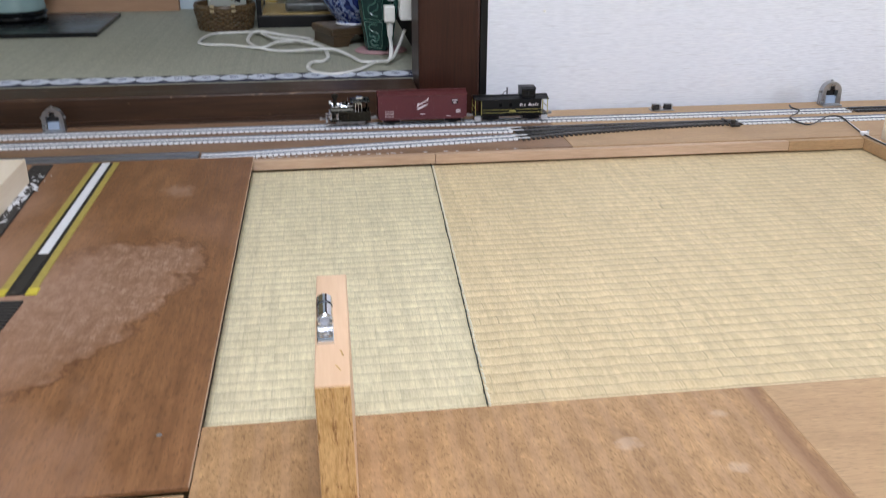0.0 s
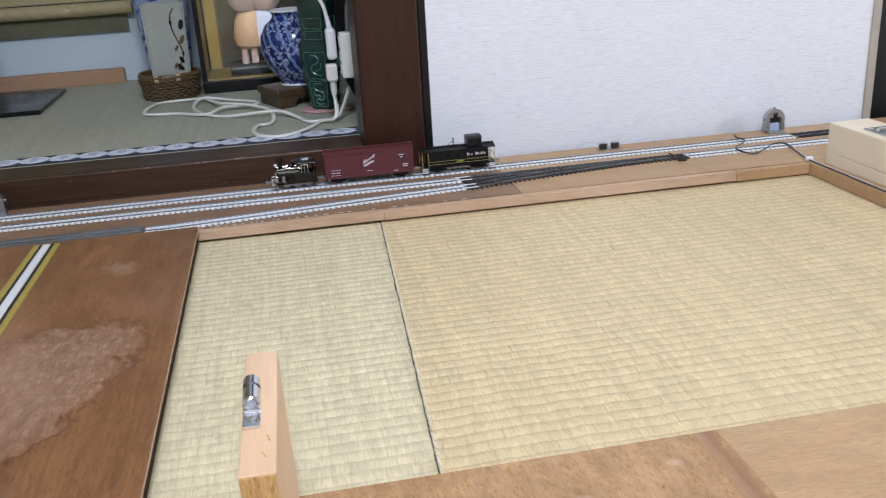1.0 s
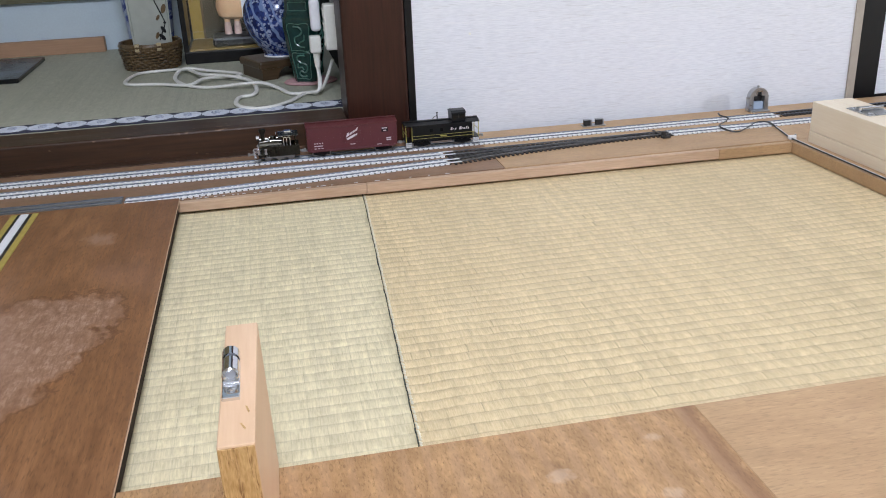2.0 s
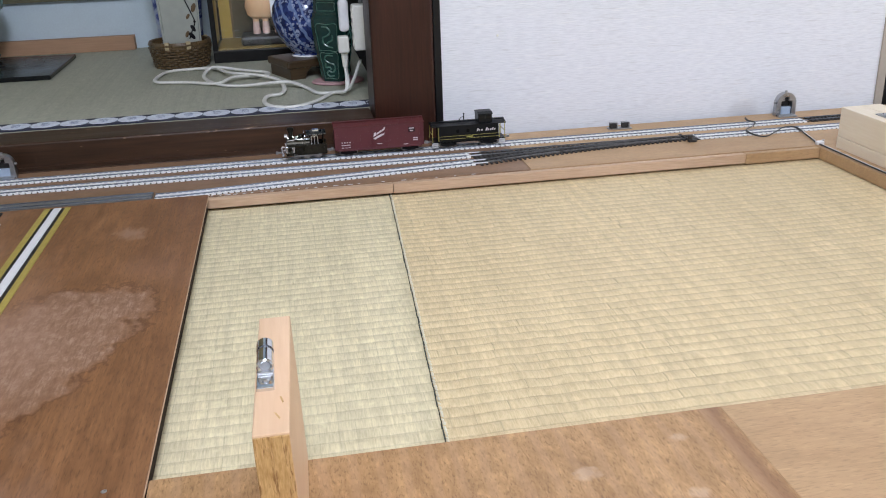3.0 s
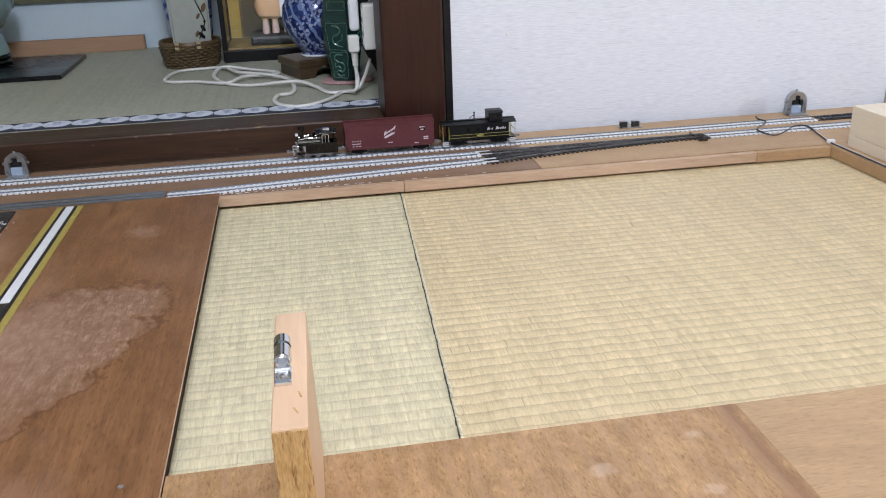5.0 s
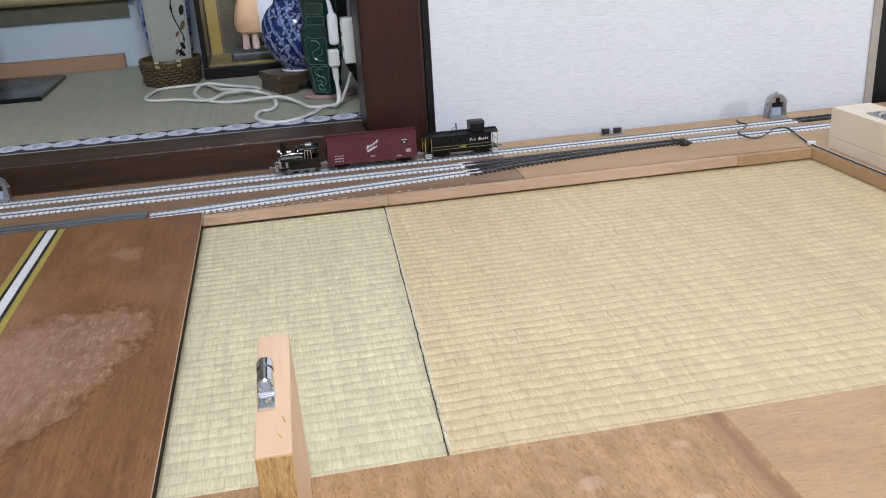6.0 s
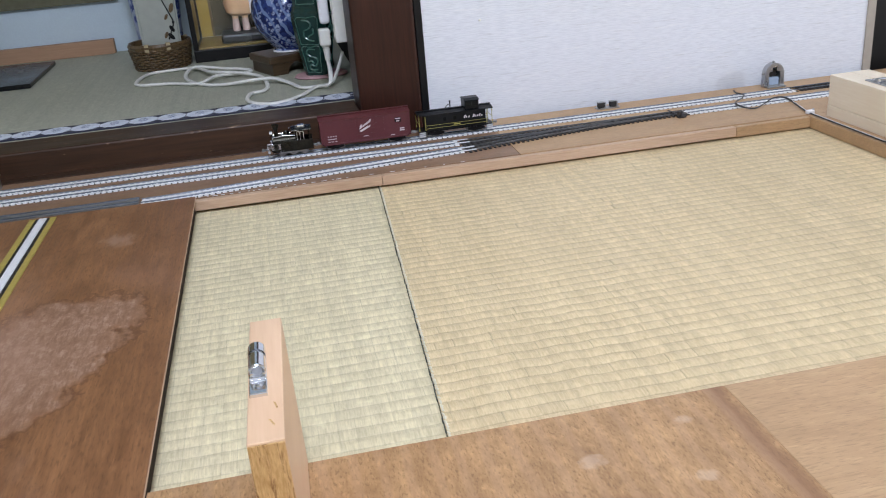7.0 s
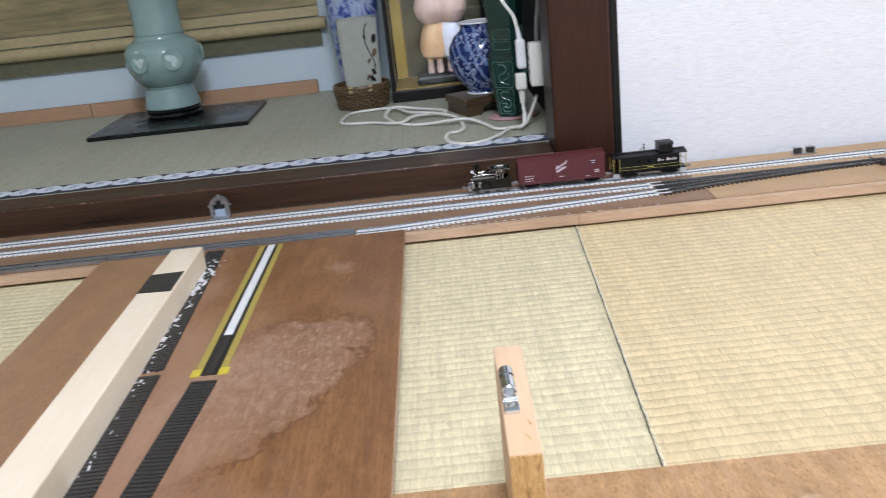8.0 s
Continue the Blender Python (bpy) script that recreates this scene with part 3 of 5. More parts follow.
post = part("alcove_post", box(0.263, 0.365, WALL - 0.004, 0.350, -0.01, 2.45, 0.004), POST_WOOD)
tagged(post, "dark red-brown lacquered square wooden alcove post", "post", kind="structure")


def mat_border():
    """Dark cloth edging of the alcove mat with a row of pale leaf medallions."""
    ob = part("alcove_mat_border", box(-1.75, 0.291, 0.331, 0.386, TOKO + 0.0005, TOKO + 0.002), painted("dark_blue_cloth", (0.030, 0.034, 0.060), 0.8, 0, 0.3, 300))
    tagged(ob, "dark blue cloth mat border with pale medallions", "mat border", kind="structure")
    pale = painted("pale_cloth", (0.66, 0.70, 0.78), 0.85, 0, 0.22, 400)
    dim = painted("blue_grey_thread", (0.16, 0.19, 0.29), 0.85, 0, 0.3, 400)
    leaf = [(0.0235 * math.cos(a), 0.0215 * math.sin(a) * abs(math.sin(a)) ** 0.35) for a in [2 * math.pi * i / 26 for i in range(26)]]
    whole = finish(plate(leaf, 0, 0.0010))
    whole.materials.append(pale)
    bm = bmesh.new()
    for i in range(5):
        w = 0.0150 - 0.0022 * abs(i - 2)
        y = -0.0100 + 0.0050 * i
        plate([(-w * 0.55, y), (w * 0.55, y + 0.0006), (w * 0.55, y + 0.0015), (-w * 0.55, y + 0.0009)], 0.0010, 0.0013, bm)
    veins = finish(bm)
    veins.materials.append(dim)
    bm = bmesh.new()
    for sy in (-1, 1):
        for i in range(4):
            for sx in (-1, 1):
                x = sx * (0.0015 + 0.0030 * i)
                y = sy * (0.0085 + 0.0036 * i)
                plate([(x - 0.0011, y - 0.0008), (x + 0.0011, y - 0.0008), (x + 0.0014 * sx, y + 0.0012)], 0, 0.0008, bm)
    lace = finish(bm)
    lace.materials.append(pale)
    x = -1.70
    while x < 0.27:
        d = part("medallion", whole, None, ob, at=pose(x, 0.3585, TOKO + 0.0021, 0, 0, 10))
        part("veins", veins, None, d)
        part("lace", lace, None, ob, at=pose(x + 0.0236, 0.3585, TOKO + 0.0021))
        x += 0.0472


mat_border()


def sliding_door(x0, x1, y, label, wl=0.012, wr=0.012, right=None):
    t = thing("sliding_door", label, "sliding door", group="papered sliding doors", kind="structure")
    part("paper_panel", box(x0 + wl, x1 - wr, y, y + 0.016, 0.012, 1.75), PAPER, t)
    part("stile", box(x0, x0 + wl, y - 0.003, y + 0.019, 0.0, 1.77, 0.001), BLACK_FRAME, t, "black lacquered edge strip")
    part("stile", box(x1 - wr, x1, y - 0.003, y + 0.019, 0.0, 1.77, 0.001), right or BLACK_FRAME, t, "greyish beige edge strip" if right else "black lacquered edge strip")
    part("bottom_rail", box(x0 + wl, x1 - wr, y - 0.003, y + 0.019, 0.0, 0.012), BLACK_FRAME, t, "black lacquered edge strip")
    return t


sliding_door(0.366, 1.197, WALL + 0.003, "white fibre-paper sliding door with black and beige edge strips", 0.012, 0.016, painted("beige_edge", (0.40, 0.35, 0.29), 0.6, 0, 0.12, 60))
sliding_door(1.212, 2.05, WALL + 0.030, "white fibre-paper sliding door with a broad black stile, behind its neighbour", 0.050)
sliding_door(2.06, 2.95, WALL + 0.003, "white fibre-paper sliding door with black edge strips")
tagged(part("wall_north_end", box(2.96, 3.6, WALL, WALL + 0.1, 0, 1.78), PLASTER), "plain pale plaster wall of the room", "wall", kind="structure")
tagged(part("wall_behind_doors", box(0.372, 3.6, WALL + 0.06, WALL + 0.09, 0, 1.78), PLASTER), "plain wall behind the sliding doors", "wall", kind="structure")
tagged(part("nail", lathe([(0.0, 0.004), (0.0018, 0.0035), (0.0022, 0.002), (0.0012, 0.0), (0.0012, -0.004)], 10, m=pose(0.473, WALL + 0.003, 0.181, 90)), CREAM), "small pale push pin in the sliding door", "push pin")

# ceiling lamp over the room
lamp = thing("ceiling_lamp", "round white lamp hanging from the ceiling", "lamp", 0.16, -1.55, 2.45)
part("housing", lathe([(0.24, -0.46), (0.26, -0.44), (0.25, -0.41), (0.10, -0.38), (0.0, -0.38)], 32), WHITE_PLASTIC, lamp, smooth=True)
part("stem", rod((0, 0, -0.38), (0, 0, 0), 0.012), WHITE_PLASTIC, lamp)

# ---- the layout's frame on the floor ----


def board(name, b, material, label, bevel=0.0005):
    ob = part(name, box(*b, bevel), material)
    return tagged(ob, label, "board", "boards of the layout frame")


back = board("back_board", (-1.30, 0.466, 0.012, 0.212, 0.0, H), BOARD, "reddish-brown plywood board carrying model tracks")
board("back_board", (0.467, 1.75, 0.012, 0.228, 0.0, H), BOARD_LIGHT, "tan plywood board carrying model tracks")
for x0, x1, z0, mt, lab in ((-1.29, 0.2600, 0.0030, LIP, "pale sawn wooden strip along the back board"),
                            (0.2604, 0.8020, 0.0024, LIP, "pale sawn wooden strip along the back board"),
                            (0.8024, 0.9245, 0.0010, BOARD_LIGHT, "browner plywood length at the right end of the edge strip")):
    s = part("edge_strip", box(x0, x1, 0.0, 0.0108, z0, H - 0.0010, 0.0010), mt)
    tagged(s, lab, "wooden strip", "edge strips of the layout frame")
board("right_board", (0.925, 1.22, -1.0, 0.0115, 0.0, H), BOARD_LIGHT, "tan plywood board along the side of the layout")
board("near_board", (0.4350, 0.9247, -1.05, -0.655, 0.0, H), BOARD_LIGHT, "tan plywood board on the tatami")
board("near_board", (0.0030, 0.4349, -1.05, -0.655, 0.0, H), WORN, "worn reddish plywood board with pale rubbed spots")
board("near_board", (-0.62, 0.0, -1.05, -0.733, 0.0, H + 0.001), BOARD_LIGHT, "tan plywood board on the tatami")
dark_ply = ply = part("plywood_sheet", box(-0.2935, 0.0025, -0.730, 0.0060, H + 0.0003, H + 0.0045, 0.0007), DARK_PLY)
tagged(ply, "dark red-brown plywood panel with a pale dried stain", "plywood panel", "boards of the layout frame")
ply = part("plywood_sheet", box(-0.452, -0.2940, -0.730, 0.0060, H + 0.0003, H + 0.0045, 0.0007), BOARD_Y)
tagged(ply, "tan plywood panel beside the dark panel", "plywood panel", "boards of the layout frame")
part("pale_edge", box(0.0026, 0.0033, -0.7295, 0.0005, H + 0.0030, H + 0.0043), LIP, dark_ply, "pale sawn veneer edge")
# near-black strip stands in for the shade in the gap under the panel
rail = part("gap_shade_strip", box(-0.060, -0.0005, -0.654, 0.0110, 0.0, H, 0.0005), painted("gap_shade_black", (0.030, 0.020, 0.013), 0.85, spec=0.15))
tagged(rail, "near-black strip for the shaded gap under the dark plywood's edge", "frame rail", "boards of the layout frame")
PLY = H + 0.0045
screw = part("screw", lathe([(0.0020, -0.0004), (0.0022, 0.0002), (0.0014, 0.0006), (0.0006, 0.0002), (0.0, 0.0002)], 12, m=pose(-0.0250, -0.6680, PLY)), STEEL, smooth=True)
tagged(screw, "small steel screw head sunk in the dark panel", "screw")

# ---- tracks ----
GAUGE = 0.0165
PITCH = 0.0083


def rail_shape(bm, pts, r_top, z):
    """A rail along a line of points in plan: foot, web and head."""
    section = [(-0.0011, 0), (0.0011, 0), (0.0011, 0.0004), (0.0003, 0.0006), (0.0003, 0.0010), (0.0005, 0.0012), (0.0005, 0.0018), (-0.0005, 0.0018), (-0.0005, 0.0012), (-0.0003, 0.0010), (-0.0003, 0.0006), (-0.0011, 0.0004)]
    rings = []
    for i, (x, y) in enumerate(pts):
        a, b = pts[max(i - 1, 0)], pts[min(i + 1, len(pts) - 1)]
        d = Vector((b[0] - a[0], b[1] - a[1])).normalized()
        rings.append([bm.verts.new((x - d.y * u, y + d.x * u, z + v)) for u, v in section])
    for p, q in zip(rings, rings[1:]):
        for k in range(len(section)):
            bm.faces.new((p[k], p[(k + 1) % len(section)], q[(k + 1) % len(section)], q[k]))
    bm.faces.new(rings[0])
    bm.faces.new(rings[-1])
    return bm


def tie_mesh(material, width, length=0.030):
    """A sleeper with a chair either side of each rail."""
    bm = box(-width / 2, width / 2, -length / 2, length / 2, 0, 0.0020, 0.0003, segments=1)
    for s in (-1, 1):
        for e in (-1, 1):
            box(-0.0011, 0.0011, s * GAUGE / 2 + e * 0.0016 - 0.0008, s * GAUGE / 2 + e * 0.0016 + 0.0008, 0.0019, 0.0027, 0, bm)
    me = finish(bm)
    me.materials.append(material)
    return me




def tie_pair_mesh(material, width, pitch, length=0.030):
    """Two sleepers joined under the rails, as flexible track is moulded."""
    bm = bmesh.new()
    for dx in (-pitch / 2, pitch / 2):
        box(dx - width / 2, dx + width / 2, -length / 2, length / 2, 0, 0.0020, 0.0003, bm, segments=1)
        for s in (-1, 1):
            for e in (-1, 1):
                box(dx - 0.0011, dx + 0.0011, s * GAUGE / 2 + e * 0.0016 - 0.0008, s * GAUGE / 2 + e * 0.0016 + 0.0008, 0.0019, 0.0027, 0, bm)
    for s in (-1, 1):
        box(-pitch / 2, pitch / 2, s * GAUGE / 2 - 0.0030, s * GAUGE / 2 + 0.0030, 0.0003, 0.0016, 0, bm)
    for lo, hi in ((-GAUGE / 2 - 0.0028, -0.0030), (-0.0036, 0.0036), (0.0030, GAUGE / 2 + 0.0028)):
        box(-pitch, pitch, lo, hi, 0.0003, 0.0015, 0, bm)
    me = finish(bm)
    me.materials.append(material)
    return me


TIE_W, TIE_D = tie_pair_mesh(WHITE_TIE, 0.0062, PITCH), tie_mesh(DARK_TIE, 0.0030)


def track(label, x0, x1, line, tie, rail, z=H, pitch=PITCH, web=GAP_LUG_BLACK):
    """Straight or gently bent track: line gives y for x."""
    t = thing("track", label, "model track", group="model railway tracks")
    n = max(2, int((x1 - x0) / 0.03))
    xs = [x0 + (x1 - x0) * i / n for i in range(n + 1)]
    for s in (-1, 1):
        part("rail", rail_shape(bmesh.new(), [(x, line(x) + s * GAUGE / 2) for x in xs], 0, z + 0.0020), rail, t, "")
        # near-black plates put the shade between the ties into the colour
        bm = bmesh.new()
        for a, b in zip(xs, xs[1:]):
            ya, yb = line(a) + s * GAUGE / 2, line(b) + s * GAUGE / 2
            plate([(a, ya + s * 0.0005), (b, yb + s * 0.0005), (b, yb + s * 0.0060), (a, ya + s * 0.0060)][::s], z + 0.0002, z + 0.0010, bm)
        part("web", bm, web, t)
    step = 2 * pitch if tie is TIE_W else pitch
    k = int((x1 - x0) / step)
    for i in range(k):
        x = x0 + step * (i + 0.5)
        ang = math.degrees(math.atan2(line(x + 0.01) - line(x - 0.01), 0.02))
        part("tie", tie, None, t, at=pose(x, line(x), z, 0, 0, ang))
    return t


def y_a(x):
    return 0.163


def y_b(x):
    return 0.110


def y_c(x):
    return 0.026 + 0.043 * min(1, max(0, (x + 0.03) / 0.42))


for x0, x1, line, tie, rail, pitch, lab in (
        (-0.85, 0.997, y_a, TIE_W, RAIL, PITCH, "straight nickel rail track on white ties"),
        (1.000, 1.70, y_a, TIE_D, RAIL, 0.0072, "nickel rail track on black ties"),
        (-0.85, 0.396, y_b, TIE_W, RAIL, PITCH, "straight nickel rail track on white ties"),
        (-0.072, 0.396, y_c, TIE_W, RAIL, PITCH, "nickel rail siding track on white ties"),
        (0.772, 1.65, y_b, TIE_W, RAIL, PITCH, "straight nickel rail track on white ties")):
    track(lab, x0, x1, line, tie, rail, H, pitch)


def bare_siding():
    """The siding's left end: rails on a flat grey strip."""
    t = thing("track", "grey metal siding track with bare rails and no ties", "model track", group="model railway tracks")
    xs = [-0.85 + 0.04 * i for i in range(20)]
    xs = [x for x in xs if x < -0.08] + [-0.075]
    for s in (-1, 1):
        part("rail", rail_shape(bmesh.new(), [(x, y_c(x) + s * GAUGE / 2) for x in xs], 0, H + 0.0042), RAIL, t)
    near, far_side = [(x, y_c(x) - 0.013) for x in xs], [(x, y_c(x) + 0.013) for x in xs]
    bm = plate(near + far_side[::-1], H + 0.0002, H + 0.0044)
    part("strip", bm, GREY_CARD, t)


bare_siding()


def turnout():
    """Points that join the middle track and the siding, on black ties."""
    t = thing("turnout", "dark model railway turnout on black ties", "turnout", group="model railway tracks")

    def y_d(x):
        u = min(1, max(0, (0.77 - x) / 0.37))
        return y_b(x) - 0.045 * u ** 1.8

    xs = [0.398 + 0.372 * i / 20 for i in range(21)]
    for line, s in ((y_b, 1), (y_d, -1), (y_b, -1), (y_d, 1)):
        part("rail", rail_shape(bmesh.new(), [(x, line(x) + s * GAUGE / 2) for x in xs], 0, H + 0.0020), RAIL_DARK, t)
    for a, b, c in ((0.44, 0.53, y_b), (0.44, 0.53, y_d)):
        s = 1 if c is y_b else -1
        pts = [(a + (b - a) * i / 6, c(a + (b - a) * i / 6) + s * (GAUGE / 2 - 0.0022)) for i in range(7)]
        part("check_rail", rail_shape(bmesh.new(), pts, 0, H + 0.0020), RAIL_DARK, t)
    part("web", plate([(0.398, 0.066), (0.77, 0.105), (0.77, 0.118), (0.398, 0.114)], H + 0.0002, H + 0.0012), GAP_LUG_BLACK, t)
    x = 0.402
    while x < 0.77:
        lo, hi = y_d(x) - 0.015, y_b(x) + 0.015
        part("tie", box(-0.0019, 0.0019, lo - 0.001, hi, 0, 0.0021, 0.0003, segments=1), DARK_TIE, t, at=pose(x, 0, H))
        x += 0.0078
    # the thin pale rail joiners at its left end
    for y in (y_b(0.4) + GAUGE / 2, y_b(0.4) - GAUGE / 2, y_d(0.4) + GAUGE / 2, y_d(0.4) - GAUGE / 2):
        part("rail_joiner", box(0.388, 0.412, y - 0.0014, y + 0.0014, H + 0.0022, H + 0.0036, 0.0003), WHITE_PAINT, t, "pale rail joiner")
    # switch stand
    sw = part("switch_stand", box(0.748, 0.762, 0.084, 0.092, H, H + 0.004, 0.001), DARK_TIE, t, "black switch stand")
    part("lever", rod((0.755, 0.088, H + 0.003), (0.749, 0.084, H + 0.009), 0.0014), DARK_TIE, sw)
    part("lever_weight", lathe([(0.0, -0.003), (0.0035, -0.003), (0.004, 0.0), (0.0035, 0.003), (0.0, 0.003)], 12, m=pose(0.749, 0.084, H + 0.009)), DARK_TIE, sw)
    part("throw_bar", box(0.750, 0.753, 0.086, 0.130, H + 0.002, H + 0.0035), DARK_TIE, t)


turnout()


PALE_BLUE = painted("pale_blue_plastic", (0.36, 0.44, 0.56), 0.4)


def mark(name, x, y, label):
    """Small steel bracket: an arched plate with a cross-shaped hole on a folded foot."""
    t = thing(name, label, "bracket", x, y, H, 0, "arched brackets by the wall")
    arc = [(0.0175 * math.cos(a), 0.024 + 0.0175 * math.sin(a)) for a in [math.pi * i / 14 for i in range(15)]]
    outer = [(0.0185, 0.0)] + arc + [(-0.0185, 0.0)]
    bm = bmesh.new()
    # plate as a ring round the cross-shaped hole
    hole = [(0.010, 0.004), (0.010, 0.016), (0.0105, 0.017), (0.0105, 0.027), (0.004, 0.027), (0.004, 0.034), (-0.004, 0.034), (-0.004, 0.027), (-0.0105, 0.027), (-0.0105, 0.017), (-0.010, 0.016), (-0.010, 0.004)]
    n = 48

    def walk_round(poly):
        pts = [Vector(p) for p in poly]
        lens = [(pts[(i + 1) % len(pts)] - pts[i]).length for i in range(len(pts))]
        total = sum(lens)
        out = []
        for k in range(n):
            d = total * k / n
            i = 0
            while d > lens[i]:
                d -= lens[i]
                i += 1
            out.append(pts[i].lerp(pts[(i + 1) % len(pts)], d / lens[i]))
        return out

    o, h = walk_round(outer), walk_round(hole)
    vs = [[bm.verts.new((p.x, yy, p.y)) for p in ring] for ring, yy in ((o, -0.006), (h, -0.006), (o, 0.006), (h, 0.006))]
    for a, b in ((0, 1), (2, 3), (0, 2), (1, 3)):
        for i in range(n):
            bm.faces.new((vs[a][i], vs[a][(i + 1) % n], vs[b][(i + 1) % n], vs[b][i]))
    part("arch_plate", bm, STEEL, t)
    part("backing", box(-0.011, 0.011, 0.004, 0.0055, 0.003, 0.035), RUBBER, t, "dark inside of the bracket")
    for sx, sz in ((-0.019, 0.024), (0.019, 0.024), (0.0, 0.0425)):
        part("knob", lathe([(0.0, -0.0025), (0.0022, -0.0018), (0.0026, 0.0), (0.0022, 0.0018), (0.0, 0.0025)], 10, m=pose(sx, 0, sz)), STEEL, t, smooth=True)
    part("foot", box(-0.017, 0.017, -0.016, 0.004, 0.0, 0.003, 0.0006), STEEL, t)
    part("plug", box(-0.0095, 0.0095, -0.0045, 0.0035, 0.003, 0.0165, 0.001), PALE_BLUE, t, "pale blue plug in the bracket")
    return t


mark("steel_bracket", -0.312, 0.194, "arched steel bracket standing by the alcove sill").scale = (0.92, 0.92, 0.90)
mark("steel_bracket", 0.981, 0.206, "arched steel bracket standing by the sliding door")


def rail_clip():
    """Two small dark lugs on a thin plate by the wall."""
    t = thing("rail_clip", "small dark double lug on a thin plate by the wall", "clip", 0.676, 0.205, H)
    part("base_plate", box(-0.020, 0.020, -0.008, 0.008, 0, 0.002, 0.0004), STEEL, t)
    for s in (-1, 1):
        lug = part("lug", box(s * 0.0105 - 0.0065, s * 0.0105 + 0.0065, -0.004, 0.004, 0.002, 0.0105, 0.001), GAP_LUG_BLACK, t, "black lug")
        part("lug_edge", box(s * 0.0105 + 0.0045, s * 0.0105 + 0.0070, -0.0046, 0.0030, 0.0018, 0.0110, 0.0004), STEEL, lug)
        part("lug_cap", box(s * 0.0105 - 0.0068, s * 0.0105 + 0.0045, -0.0030, 0.0046, 0.0105, 0.0113), STEEL, lug)


rail_clip()


def cable():
    pts = [(0.893, 0.180, H + 0.008), (0.890, 0.166, H + 0.007), (0.896, 0.153, H + 0.006), (0.886, 0.138, H + 0.005), (0.860, 0.112, H + 0.006), (0.856, 0.096, H + 0.005), (0.864, 0.080, H + 0.003), (0.878, 0.078, H + 0.002), (0.900, 0.091, H + 0.004),
           (0.920, 0.101, H + 0.008), (0.941, 0.104, H + 0.006), (0.943, 0.080, H + 0.003), (0.936, 0.045, H + 0.002), (0.930, 0.012, H + 0.002), (0.929, -0.06, H + 0.002), (0.929, -0.2, H + 0.002), (0.929, -0.5, H + 0.002), (0.929, -0.95, H + 0.002)]
    t = thing("feeder_wire", "black two-core wire clipped along the board", "wire")
    part("core", tube(pts, 0.0008, 6), WIRE_BLACK, t, smooth=True)
    part("core", tube([(x + 0.002, y + 0.0012, z + 0.0004) for x, y, z in pts], 0.0008, 6), WIRE_BLACK, t, smooth=True)
    part("white_tracer", tube([(x + 0.0012, y + 0.0004, z + 0.0013) for x, y, z in pts[11:]], 0.0005, 5), WHITE_PLASTIC, t, smooth=True)
    c = part("wire_clip", box(0.9265, 0.9385, 0.011, 0.019, H, H + 0.006, 0.0015), WHITE_PLASTIC, t, "white plastic wire clip")
    part("clip_nail", lathe([(0.0014, 0.0), (0.002, 0.0015), (0, 0.002)], 8, m=pose(0.938, 0.015, H + 0.006)), STEEL, c)


cable()

# ---- timbers on the layout ----


def bracing_stack():
    group = "stacked timber lengths on the side board"
    ob = part("timber", box(0.946, 1.0125, -0.64, -0.007, H, H + 0.0180, 0.0010), PINE)
    tagged(ob, "flat pale pine board lying on the side board", "timber", group)
    for i, (x0, x1) in enumerate(((0.9462, 0.9787), (0.9793, 1.0120))):
        ob = part("timber", box(x0, x1, -0.63 - 0.01 * i, -0.0075 + 0.001 * i, H + 0.0182, H + 0.0635, 0.0012), PINE)
        tagged(ob, "pale pine timber stacked on a flat board", "timber", group)
    z = H + 0.0637
    t = thing("latch", "flat steel latch plate screwed on the pale timbers", "latch", 0.981, -0.090, z)
    p = part("plate", box(-0.020, 0.022, -0.030, 0.022, 0, 0.0015, 0.0004), STEEL, t)
    part("bolt", rod((-0.016, -0.004, 0.004), (0.020, -0.004, 0.004), 0.003), CHROME, t)
    for sx, sy in ((-0.013, 0.014), (0.014, 0.014), (-0.013, -0.022), (0.014, -0.022)):
        part("screw", lathe([(0.003, 0), (0.003, 0.0008), (0.0015, 0.0016), (0, 0.0016)], 10, m=pose(sx, sy, 0.0014)), CHROME, p)


bracing_stack()
beam = part("beam", plate([(-0.317, -0.080), (-0.312, -0.98), (-0.2645, -0.98), (-0.2735, -0.080)], PLY, PLY + 0.034), PINE)
bevel = beam.modifiers.new("edge", "BEVEL")
bevel.width, bevel.segments = 0.0015, 2
tagged(beam, "long pale pine beam lying on the dark panel", "timber")
tape = part("tape", plate([(-0.3160, -0.181), (-0.3155, -0.243), (-0.2735, -0.246), (-0.2740, -0.179)], PLY + 0.0342, PLY + 0.0348), painted("black_tape", (0.03, 0.03, 0.032), 0.4, 0, 0.2))
tagged(tape, "patch of black tape across the pale beam", "tape")


